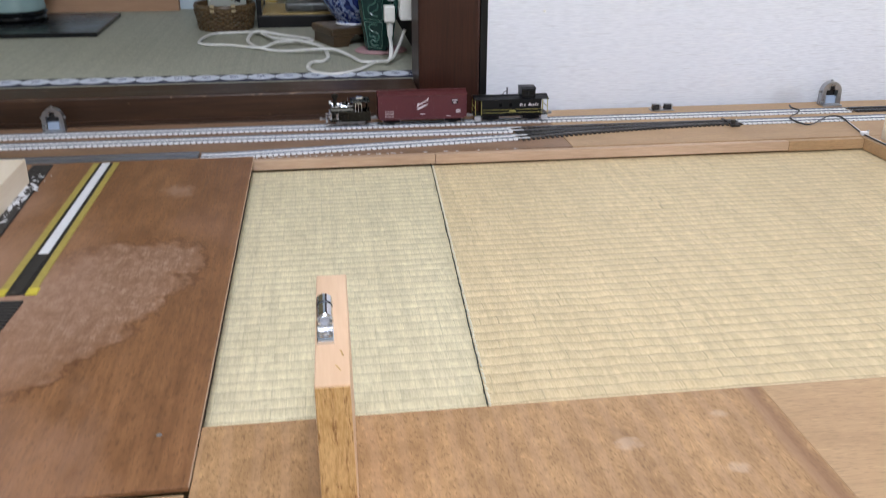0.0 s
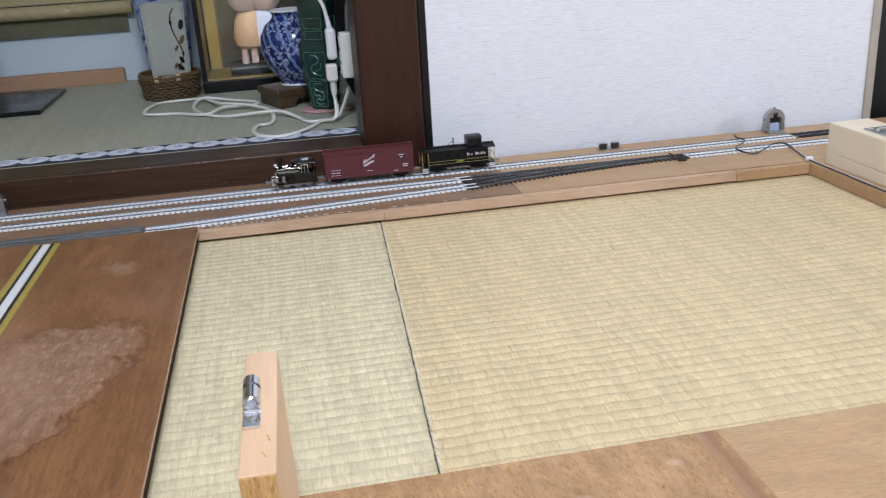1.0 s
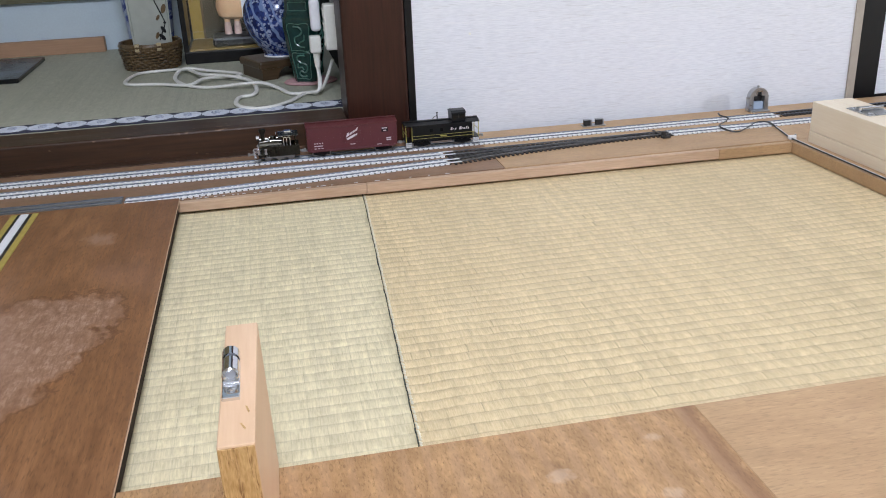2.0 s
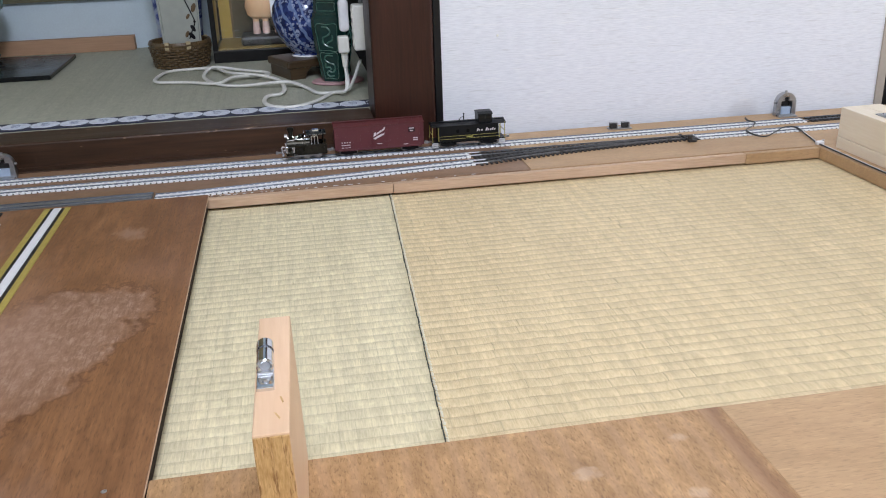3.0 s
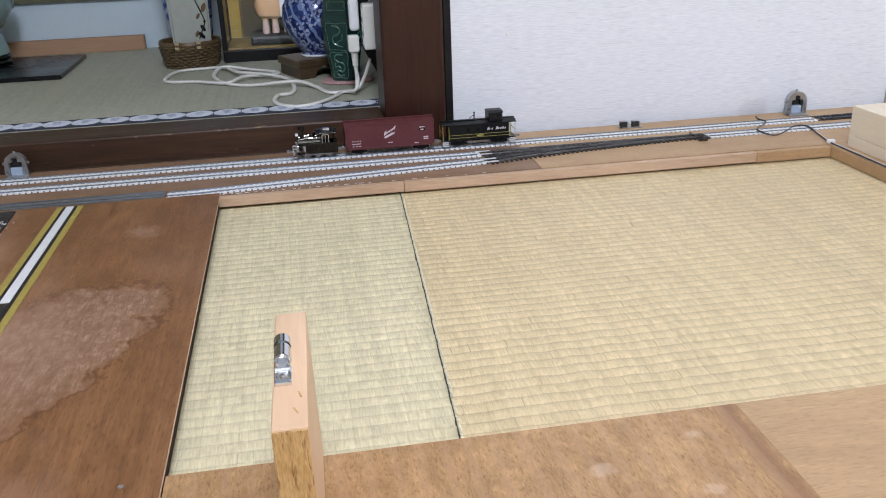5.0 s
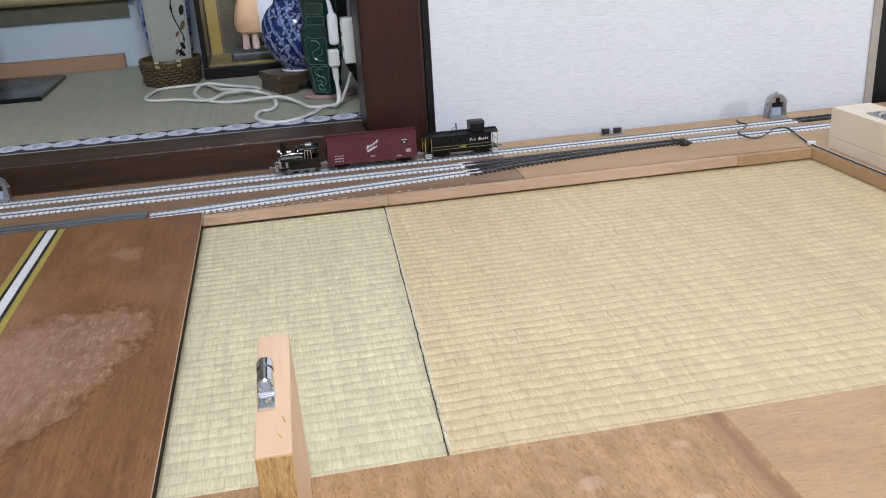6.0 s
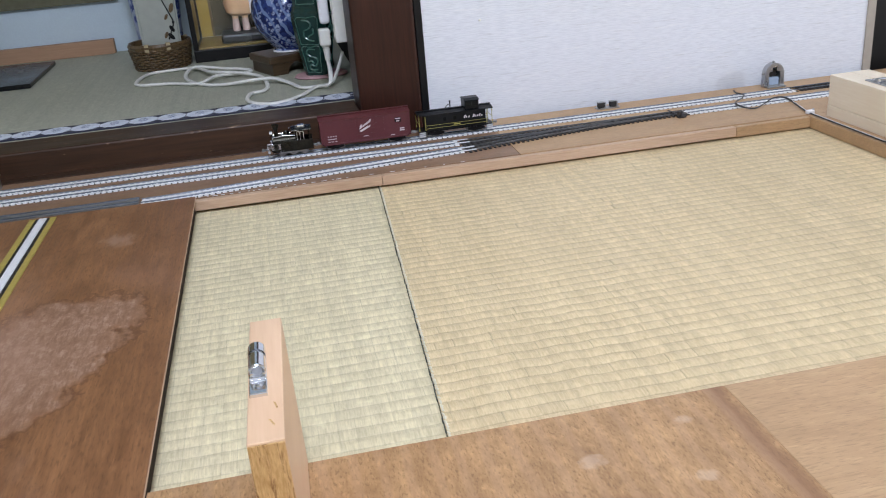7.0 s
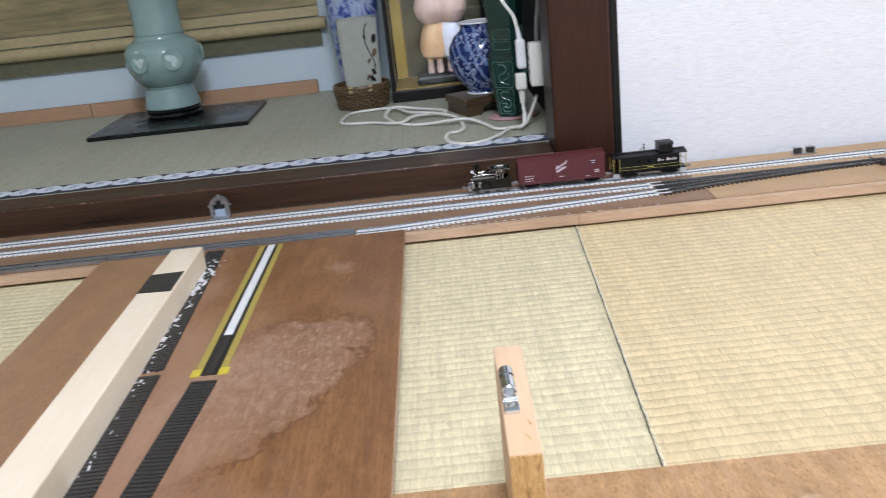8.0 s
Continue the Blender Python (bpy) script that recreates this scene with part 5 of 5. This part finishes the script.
    part("pilot_beam", box(-0.0345, -0.0315, -0.0145, 0.0145, 0.0060, 0.0110, 0.0005), CHROME, t)
    for zz in (0.0030, 0.0140, 0.0185):
        part("step_bar", box(-0.0345, -0.0265, -0.0158, -0.0110, zz, zz + 0.0012, 0.0003), CHROME, t)
    for xx in (-0.0343, -0.0270):
        part("step_hanger", rod((xx, -0.0150, 0.0025), (xx, -0.0150, 0.0200), 0.0006, 6), CHROME, t)
    for s in (-1, 1):
        part("cylinder", rod((-0.028, s * 0.0125, 0.0095), (-0.018, s * 0.0125, 0.0095), 0.0038, 14), BRASS, t)
        part("piping", tube([(-0.026, s * 0.0085, 0.026), (-0.010, s * 0.0092, 0.0275), (0.006, s * 0.0092, 0.0265)], 0.0007, 6), CHROME, t)
        part("side_rod", box(-0.018, 0.020, s * 0.0128 - 0.0006, s * 0.0128 + 0.0006, 0.0045, 0.0062), STEEL, t)
    for xx in (-0.015, 0.001, 0.017):
        wheelset(t, xx, 0.0060)
    coupler(t, -0.034, -1)
    coupler(t, 0.030, 1)
    t.scale = (1.08, 1.0, 1.14)


small_engine(0.1440)
boxcar(0.2585)
caboose(0.4020)

# ---- things in the alcove ----


def celadon_vase():
    x, y = -0.604, 1.045
    b = part("display_board", plate([(-0.758, 0.822), (-0.376, 0.822), (-0.380, 1.118), (-0.762, 1.150)], TOKO, TOKO + 0.010), BLACK_GLOSS)
    bv = b.modifiers.new("edge", "BEVEL")
    bv.width, bv.segments = 0.002, 2
    tagged(b, "glossy black lacquered display board on the alcove floor", "display board")
    s = part("vase_stand", lathe([(0.062, 0.0), (0.070, 0.004), (0.066, 0.010), (0.072, 0.016), (0.068, 0.020), (0.0, 0.020)], 40, m=pose(x, y, TOKO + 0.010)), BLACK_GLOSS, smooth=True)
    tagged(s, "round black lacquered stand under the celadon vase", "vase stand")
    prof = [(0.064, 0.0), (0.069, 0.003), (0.069, 0.008), (0.066, 0.020), (0.060, 0.042), (0.0565, 0.052), (0.058, 0.057), (0.066, 0.062), (0.080, 0.078), (0.091, 0.100), (0.0955, 0.122), (0.093, 0.146), (0.083, 0.163), (0.069, 0.171),
            (0.0620, 0.174), (0.0595, 0.182), (0.0580, 0.210), (0.0585, 0.245), (0.0605, 0.272), (0.0630, 0.281), (0.0615, 0.284), (0.0580, 0.281), (0.0520, 0.25), (0.050, 0.20), (0.0, 0.19)]
    t = thing("vase", "celadon green glazed vase with bulging belly on a black stand", "vase", x, y, TOKO + 0.030)
    part("body", lathe(prof, 56), CELADON, t, smooth=True)
    rnd = random.Random(3)
    for a in (-1.98, -1.10, 0.5, 2.0):
        at = pose(0.0940 * math.cos(a), 0.0940 * math.sin(a), 0.124, 90, 0, math.degrees(a) + 90)
        d = part("medallion", lathe([(0.026, -0.004), (0.026, 0.0008), (0.024, 0.0018), (0.022, 0.0010), (0.010, 0.0022), (0, 0.0026)], 28, m=at), CELADON, t, "faint round medallion", smooth=True)
        # pale glaze flecks that also paint the lamp's highlight on the medallion
        bm = bmesh.new()
        for k in range(7):
            r = 0.003 + 0.004 * rnd.random()
            lathe([(r, 0.0), (r * 0.7, 0.0009), (0, 0.0011)], 10, bm, at @ pose(0.008 * rnd.gauss(0, 0.6), 0.010 * rnd.gauss(0, 0.8), 0.0022, 0, 0, rnd.random() * 180) @ Matrix.Diagonal((1, 1.8, 1, 1)))
        part("glaze_highlight", bm, CELADON_HIGHLIGHT, d, "pale glaze flecks with a painted highlight", smooth=True)
    for zz, r in ((0.054, 0.0570), (0.172, 0.0660), (0.184, 0.0592)):
        part("ring", lathe([(r, zz - 0.002), (r + 0.002, zz), (r, zz + 0.002)], 48), CELADON, t, smooth=True)


celadon_vase()
for x0, x1 in ((-0.876, -0.251), (-1.60, -0.878)):
    ob = part("plank", box(x0, x1, 1.205, 1.228, TOKO, TOKO + 0.036, 0.0015), PLANK)
    tagged(ob, "reddish wooden plank lying along the back of the alcove", "plank", "planks in the alcove")


def hanging_scroll():
    t = thing("hanging_scroll", "wide gold brocade hanging scroll on the alcove wall", "hanging scroll", 0, 1.222, 0)
    part("brocade", box(-1.40, -0.222, 0.0, 0.004, 0.29, 1.9), SCROLL_GOLD, t)
    part("pale_band", box(-1.40, -0.222, -0.002, 0.005, 0.262, 0.288), SCROLL_PALE, t, "pale gold brocade band")
    part("rod", rod((-1.43, -0.010, 0.243), (-0.205, -0.010, 0.243), 0.0165, 24), SCROLL_PALE, t, smooth=True)
    part("lower_band", box(-1.40, -0.222, 0.0, 0.004, 0.185, 0.235), SCROLL_GREEN, t, "olive shaded lower band")


hanging_scroll()


def basket_pot():
    x, y = -0.107, 0.908
    t = thing("basket", "round brown wicker basket on the alcove floor", "basket", x, y, TOKO)
    n, r0 = 20, 0.058
    for row in range(9):
        z = 0.004 + row * 0.0052
        pts = []
        for i in range(2 * n + 1):
            a = 2 * math.pi * i / (2 * n)
            r = r0 + 0.008 * row / 8 + 0.0020 * (1 if (i + row) % 2 else -1)
            pts.append((r * math.cos(a), r * math.sin(a), z + 0.0012 * math.sin(3 * a + row)))
        part("strand", tube(pts, 0.0027, 6, steps=3), BASKET, t, smooth=True)
    for i in range(n):
        a = 2 * math.pi * i / n
        part("stake", rod((r0 * math.cos(a), r0 * math.sin(a), 0.002), ((r0 + 0.009) * math.cos(a), (r0 + 0.009) * math.sin(a), 0.054), 0.0018, 6), BASKET, t)
    part("rim", lathe([(0.063, 0.046), (0.068, 0.047), (0.070, 0.053), (0.067, 0.059), (0.062, 0.058), (0.063, 0.046)], 40), BASKET, t, smooth=True)
    part("bottom", lathe([(0.055, 0.0), (0.055, 0.004), (0, 0.004)], 28), BASKET, t)
    for a in (-1.9, -1.2, 0.6):
        part("binding", box(-0.005, 0.005, -0.003, 0.003, 0.044, 0.061, 0.001, m=pose(0.066 * math.cos(a), 0.066 * math.sin(a), 0, 0, 0, math.degrees(a) + 90)), CORD_BIND, t, "pale cord binding")
    p = thing("flower_pot", "tall square grey-green glazed pot with painted branch, in the basket", "pot", x + 0.005, y, TOKO + 0.004, 8)
    w0, w1, h = 0.040, 0.045, 0.205
    bm = bmesh.new()
    for a, b, z0, z1 in ((w0, w1, 0, h),):
        lo = [bm.verts.new((sx * a, sy * a, z0)) for sx, sy in ((-1, -1), (1, -1), (1, 1), (-1, 1))]
        hi = [bm.verts.new((sx * b, sy * b, z1)) for sx, sy in ((-1, -1), (1, -1), (1, 1), (-1, 1))]
        ins = [bm.verts.new((sx * (b - 0.005), sy * (b - 0.005), z1)) for sx, sy in ((-1, -1), (1, -1), (1, 1), (-1, 1))]
        dn = [bm.verts.new((sx * (b - 0.006), sy * (b - 0.006), z1 - 0.08)) for sx, sy in ((-1, -1), (1, -1), (1, 1), (-1, 1))]
        bm.faces.new(lo[::-1])
        bm.faces.new(dn)
        for r, s in ((lo, hi), (hi, ins), (ins, dn)):
            for i in range(4):
                bm.faces.new((r[i], r[(i + 1) % 4], s[(i + 1) % 4], s[i]))
    bmesh.ops.bevel(bm, geom=[e for e in bm.edges if abs(e.verts[0].co.z - e.verts[1].co.z) > 0.1], offset=0.005, segments=3, affect="EDGES")
    part("body", bm, POT_GREY, p, smooth=True)
    f = lambda xx, zz: (xx, -(w0 + (w1 - w0) * zz / h) - 0.0006, zz)
    part("painted_branch", tube([f(0.016, 0.060), f(0.024, 0.078), f(0.031, 0.096), f(0.024, 0.120), f(0.014, 0.150), f(0.014, 0.178), f(0.022, 0.194)], 0.0034, 6, flat=0.4), CAR_BLACK, p, "black painted branch", smooth=True)
    for xx, zz, r, mt, tilt in ((0.034, 0.158, 0.0068, CAR_BLACK, 10), (0.032, 0.126, 0.0062, BASKET, 20), (0.022, 0.066, 0.0055, CAR_BLACK, -40), (0.012, 0.070, 0.0045, BASKET, 25), (0.026, 0.082, 0.0050, CAR_BLACK, -30), (0.018, 0.108, 0.0040, BASKET, 30)):
        part("painted_bud", lathe([(0.0, -0.0008), (r, 0.0), (0.0, 0.0008)], 12, m=pose(*f(xx, zz), 90, tilt, 0) @ Matrix.Diagonal((0.8, 1.7, 1, 1))), mt, p, "painted bud")
    q = thing("tall_vase", "tall tapered blue and white painted vase behind the grey pot", "vase", -0.114, 1.024, TOKO)
    part("body", lathe([(0.046, 0.0), (0.049, 0.003), (0.050, 0.012), (0.0515, 0.06), (0.0555, 0.12), (0.0605, 0.19), (0.0650, 0.26), (0.0670, 0.32), (0.0655, 0.36), (0.058, 0.385), (0.052, 0.392), (0.048, 0.385), (0.050, 0.34), (0.0, 0.33)], 48), BLUE_PANEL, q, smooth=True)
    part("foot_ring", lathe([(0.0465, 0.0), (0.0500, 0.001), (0.0508, 0.005), (0.0490, 0.008)], 40), SCROLL_GREEN, q, "dark foot ring", smooth=True)


basket_pot()


def display_case():
    t = thing("display_case", "glass doll case with black frame and gold backing", "display case", 0.0, 0.0, TOKO)
    x0, x1, y0, y1, h = -0.036, 0.215, 0.905, 1.10, 0.36
    part("base", box(x0, x1, y0, y1, 0, 0.027, 0.002), BLACK_FRAME, t)
    # floor gold is darkened: shade inside the case is in its colour
    part("base_top", box(x0 + 0.012, x1 - 0.012, y0 + 0.008, y1 - 0.012, 0.0272, 0.031), SHADED_GOLD, t, "gold paper floor in a shaded tone")
    for xx, yy in ((x0, y0), (x1 - 0.011, y0), (x0, y1 - 0.011), (x1 - 0.011, y1 - 0.011)):
        part("corner_post", box(xx, xx + 0.011, yy, yy + 0.011, 0.027, h, 0.001), BLACK_FRAME, t)
    part("top", box(x0, x1, y0, y1, h, h + 0.016, 0.002), BLACK_FRAME, t)
    part("gold_backing", box(x0 + 0.011, x0 + 0.038, y1 - 0.008, y1 - 0.004, 0.031, h), GOLD_PAPER, t, "gold paper back")
    # right of the rib the back's dark colour holds the case top's shade
    part("shaded_backing", box(x0 + 0.0385, x1 - 0.011, y1 - 0.008, y1 - 0.004, 0.031, h), painted("shaded_back_paper", (0.075, 0.062, 0.032), 0.8), t, "back paper darkened as the shaded inside of the case")
    part("gold_backing", box(x0 + 0.002, x0 + 0.006, y0 + 0.012, y1 - 0.012, 0.031, h), GOLD_PAPER, t, "gold paper side")
    part("backing_rib", box(x0 + 0.038, x0 + 0.043, y1 - 0.012, y1 - 0.0085, 0.031, h), BASKET, t, "brown dividing strip")
    g = part("glass_front", box(x0 + 0.011, x1 - 0.011, y0 + 0.003, y0 + 0.005, 0.028, h), GLASS, t, "clear glass")
    g.visible_shadow = False
    d = part("doll_plinth", box(0.028, 0.160, 0.930, 1.030, TOKO + 0.031, TOKO + 0.052, 0.006), BLACK_SATIN)
    tagged(d, "low black plinth inside the display case", "plinth")
    for cx, tone, s in ((0.076, painted("peach_doll_cloth", (0.66, 0.40, 0.22), 0.6), 1.0), (0.126, painted("white_doll_cloth", (0.66, 0.66, 0.72), 0.6), 1.02)):
        bm = lathe([(0.0, 0.0), (0.020, 0.0), (0.030, 0.006), (0.036, 0.026), (0.031, 0.062), (0.022, 0.086), (0.0, 0.096)], 20, m=pose(cx, 0.978, TOKO + 0.088, 0, 4 if cx < 0.10 else -4))
        lathe([(0.0, 0.0), (0.020, 0.004), (0.031, 0.020), (0.034, 0.036), (0.029, 0.056), (0.014, 0.068), (0.0, 0.071)], 20, bm, pose(cx, 0.970, TOKO + 0.170) @ Matrix.Diagonal((1.15, 1.1, 1.12, 1)))
        for sx in (-1, 1):
            lathe([(0.0, 0.0), (0.010, 0.002), (0.010, 0.012), (0.008, 0.030), (0.009, 0.045)], 12, bm, pose(cx + sx * 0.011, 0.970, TOKO + 0.052) @ Matrix.Diagonal((0.85, 0.85, 1, 1)))
        ob = part("figurine", bm, None, None, smooth=True)
        ob.data.materials.append(tone)
        ob.data.materials.append(DOLL_SKIN)
        for p in ob.data.polygons:
            zz = p.center.z - TOKO
            p.material_index = 0 if 0.089 < zz < 0.172 else 1
        tagged(ob, "small pale ceramic figurine standing in the display case", "figurine", "figurines in the case")


display_case()


def blue_vase():
    x, y = 0.176, 0.705
    t = thing("vase_stand", "dark carved wooden stand under the blue vase", "vase stand", x, y, TOKO, 22)
    part("top_board", box(-0.074, 0.066, -0.055, 0.055, 0.022, 0.038, 0.004), DARK_STAND, t)
    for sx in (-1, 1):
        part("leg", prism([(sx * 0.068, 0.0), (sx * 0.068, 0.023), (sx * 0.018, 0.023), (sx * 0.030, 0.015), (sx * 0.036, 0.0)], -0.052, 0.052), DARK_STAND, t)
    v = thing("vase", "round blue and white porcelain vase on a wooden stand", "vase", x, y, TOKO + 0.038)
    prof = [(0.034, 0.0), (0.036, 0.003), (0.034, 0.007), (0.048, 0.024), (0.064, 0.048), (0.071, 0.076), (0.068, 0.102), (0.056, 0.124), (0.042, 0.136), (0.039, 0.143), (0.044, 0.150), (0.041, 0.151), (0.035, 0.143), (0.036, 0.13), (0.0, 0.12)]
    part("body", lathe(prof, 48), PORCELAIN, v, smooth=True)
    part("rim", lathe([(0.0425, 0.1505), (0.0450, 0.1500), (0.0455, 0.1520), (0.0430, 0.1535), (0.0410, 0.1520)], 40), WHITE_PLASTIC, v, "white rim", smooth=True)
    part("foot_ring", lathe([(0.0355, 0.0), (0.0375, 0.0015), (0.0362, 0.0042)], 40), WHITE_PLASTIC, v, "white foot ring", smooth=True)


blue_vase()


def green_vase():
    x, y = 0.221, 0.578
    c = part("cloth", lathe([(0.050, 0.0), (0.053, 0.002), (0.050, 0.005), (0.040, 0.006), (0.0, 0.006)], 28, m=pose(x + 0.004, y + 0.008, TOKO) @ Matrix.Diagonal((1, 0.8, 1, 1))), FELT, smooth=True)
    tagged(c, "pink cloth mat under the dark green vase", "cloth mat")
    t = thing("vase", "tall dark green glazed square vase with relief panels", "vase", x, y, TOKO + 0.006, -24)
    levels = [(0.0225, 0.0), (0.0235, 0.006), (0.0265, 0.030), (0.0320, 0.070), (0.0352, 0.100), (0.0358, 0.116), (0.0335, 0.126), (0.0305, 0.134), (0.0292, 0.150), (0.0300, 0.175), (0.0325, 0.205), (0.0360, 0.240)]

    def half_width(z):
        for (a, z0), (b, z1) in zip(levels, levels[1:]):
            if z <= z1:
                return a + (b - a) * (z - z0) / (z1 - z0)
        return levels[-1][0]

    def ring_of(w, z):
        c = w * 0.30
        return [(-w + c, -w, z), (w - c, -w, z), (w, -w + c, z), (w, w - c, z), (w - c, w, z), (-w + c, w, z), (-w, w - c, z), (-w, -w + c, z)]

    bm = bmesh.new()
    rings = [[bm.verts.new(q) for q in ring_of(w, z)] for w, z in levels + [(0.031, 0.240), (0.026, 0.19)]]
    bm.faces.new(rings[0][::-1])
    bm.faces.new(rings[-1])
    for a, b in zip(rings, rings[1:]):
        for i in range(8):
            bm.faces.new((a[i], a[(i + 1) % 8], b[(i + 1) % 8], b[i]))
    part("body", bm, GREEN_GLAZE, t)
    # framed relief panels that follow the swelling sides: a coiled beast below, a bird above, fretwork on the neck
    coil = [(0.45, 0.90), (-0.30, 0.92), (-0.60, 0.78), (-0.20, 0.64), (0.45, 0.56), (0.62, 0.38), (0.20, 0.24), (-0.30, 0.30), (-0.55, 0.18), (-0.20, 0.08), (0.50, 0.10)]
    curl = [(-0.55, 0.60), (-0.60, 0.45), (-0.10, 0.44), (0.10, 0.34)]
    bird = [(-0.45, 0.92), (0.10, 0.88), (0.35, 0.72), (0.05, 0.58), (-0.40, 0.50), (-0.45, 0.30), (0.0, 0.16), (0.55, 0.12)]
    wing = [(0.55, 0.60), (0.50, 0.40), (0.10, 0.32), (-0.10, 0.24)]
    for k in range(4):
        m = pose(0, 0, 0, 0, 0, 90 * k)
        for z0, z1, lines in ((0.007, 0.056, (coil, curl)), (0.062, 0.112, (bird, wing)), (0.137, 0.152, ()), (0.157, 0.176, ())):
            on = lambda u, v: m @ Vector((u * 0.62 * half_width(z0 + (z1 - z0) * v), -half_width(z0 + (z1 - z0) * v) - 0.0004, z0 + (z1 - z0) * v))
            f = part("panel_frame", tube([on(-1, 0), on(-1, 0.5), on(-1, 1), on(0, 1), on(1, 1), on(1, 0.5), on(1, 0), on(0, 0), on(-1, 0)], 0.0009, 6, steps=4), GREEN_RELIEF, t, "worn raised border")
            for q in lines:
                part("relief_scroll", tube([on(u, v) for u, v in q], 0.0017, 6), GREEN_RELIEF, f, "worn raised scroll", smooth=True)
    t.scale = (0.95, 0.95, 1.0)
    for zz in (0.122, 0.131, 0.180):
        w = half_width(zz) + 0.0012
        bm = bmesh.new()
        lo, hi = [bm.verts.new(q) for q in ring_of(w, zz - 0.0018)], [bm.verts.new(q) for q in ring_of(w, zz + 0.0018)]
        bm.faces.new(lo[::-1])
        bm.faces.new(hi)
        for i in range(8):
            bm.faces.new((lo[i], lo[(i + 1) % 8], hi[(i + 1) % 8], hi[i]))
        part("ring", bm, GREEN_GLAZE, t)


green_vase()


def power_cord():
    z = TOKO
    o = thing("power_strip", "cream plastic outlet strip on the alcove side wall", "outlet strip", 0.262, 0.44, 0)
    part("body", box(-0.012, 0.016, -0.018, 0.018, 0.142, 0.222, 0.003), CREAM, o)
    part("back_plate", box(0.0165, 0.0298, -0.020, 0.024, 0.134, 0.232, 0.001), BLACK_FRAME, o, "dark backing plate")
    for zz in (0.157, 0.182, 0.207):
        s = part("socket", box(-0.0135, -0.012, -0.010, 0.010, zz - 0.008, zz + 0.008, 0.001), CREAM, o)
        for yy in (-0.004, 0.004):
            part("slot", box(-0.0140, -0.0134, yy - 0.0008, yy + 0.0008, zz - 0.0035, zz + 0.0035), BLACK_FRAME, s)
    c = thing("extension_lead", "cream power cord lying in loops on the alcove floor", "extension lead")
    px, py = 0.2325, 0.440
    loop = [(px, py, 0.112), (0.234, 0.438, 0.085), (0.228, 0.434, z + 0.010), (0.206, 0.457, z + 0.004), (0.178, 0.401, z + 0.004), (0.146, 0.366, z + 0.004), (0.116, 0.359, z + 0.004), (0.088, 0.385, z + 0.004), (0.080, 0.425, z + 0.004), (0.088, 0.469, z + 0.004), (0.109, 0.478, z + 0.004), (0.118, 0.524, z + 0.004), (0.106, 0.618, z + 0.006), (0.063, 0.661, z + 0.011), (0.007, 0.706, z + 0.011), (-0.030, 0.806, z + 0.006), (-0.084, 0.823, z + 0.004), (-0.130, 0.805, z + 0.004), (-0.146, 0.727, z + 0.004), (-0.134, 0.684, z + 0.004), (-0.076, 0.665, z + 0.004), (-0.014, 0.619, z + 0.006), (0.018, 0.658, z + 0.010), (0.075, 0.689, z + 0.004), (0.084, 0.720, z + 0.004), (0.029, 0.774, z + 0.004), (-0.030, 0.783, z + 0.012), (-0.048, 0.741, z + 0.004), (-0.037, 0.672, z + 0.004), (-0.009, 0.615, z + 0.004), (0.035, 0.587, z + 0.004), (0.094, 0.562, z + 0.011), (0.131, 0.555, z + 0.011), (0.161, 0.521, z + 0.004), (0.179, 0.466, z + 0.004), (0.207, 0.461, z + 0.004), (0.236, 0.470, z + 0.006), (0.250, 0.465, z + 0.03), (0.262, 0.46, 0.12)]
    part("cord", tube(loop, 0.0042, 8, steps=6, flat=0.75), CORD, c, smooth=True)
    p = part("plug", box(px - 0.011, px + 0.009, py - 0.012, py + 0.010, 0.138, 0.168, 0.003), CREAM, c, "cream plug")
    for i in range(5):
        part("strain_relief", lathe([(0.0068 - 0.0004 * i, -0.0018), (0.0068 - 0.0004 * i, 0.0018)], 14, m=pose(px, py, 0.1355 - 0.0050 * i)), CREAM, p)
    part("plug_neck", rod((px, py, 0.112), (px, py, 0.140), 0.0050, 12), CREAM, p)
    w = thing("adapter_plug", "white plug with a white lead hanging from above", "plug")
    part("body", box(0.226, 0.244, 0.428, 0.448, 0.176, 0.232, 0.006, segments=3), WHITE_PLASTIC, w)
    part("strain_relief", rod((0.235, 0.438, 0.230), (0.232, 0.440, 0.252), 0.0052, 12, r2=0.0036), WHITE_PLASTIC, w)
    part("lead", tube([(0.232, 0.440, 0.250), (0.226, 0.444, 0.275), (0.208, 0.455, 0.305), (0.190, 0.47, 0.36), (0.20, 0.50, 0.60)], 0.0034, 8), CORD, w, smooth=True)
    k = thing("wall_cable", "grey cable running up the alcove side", "cable")
    part("cable", tube([(0.268, 0.452, 0.220), (0.270, 0.452, 0.260), (0.276, 0.455, 0.34), (0.276, 0.46, 0.8), (0.276, 0.46, 1.6)], 0.0040, 8), painted("grey_cable", (0.18, 0.18, 0.18), 0.5), k, smooth=True)


power_cord()
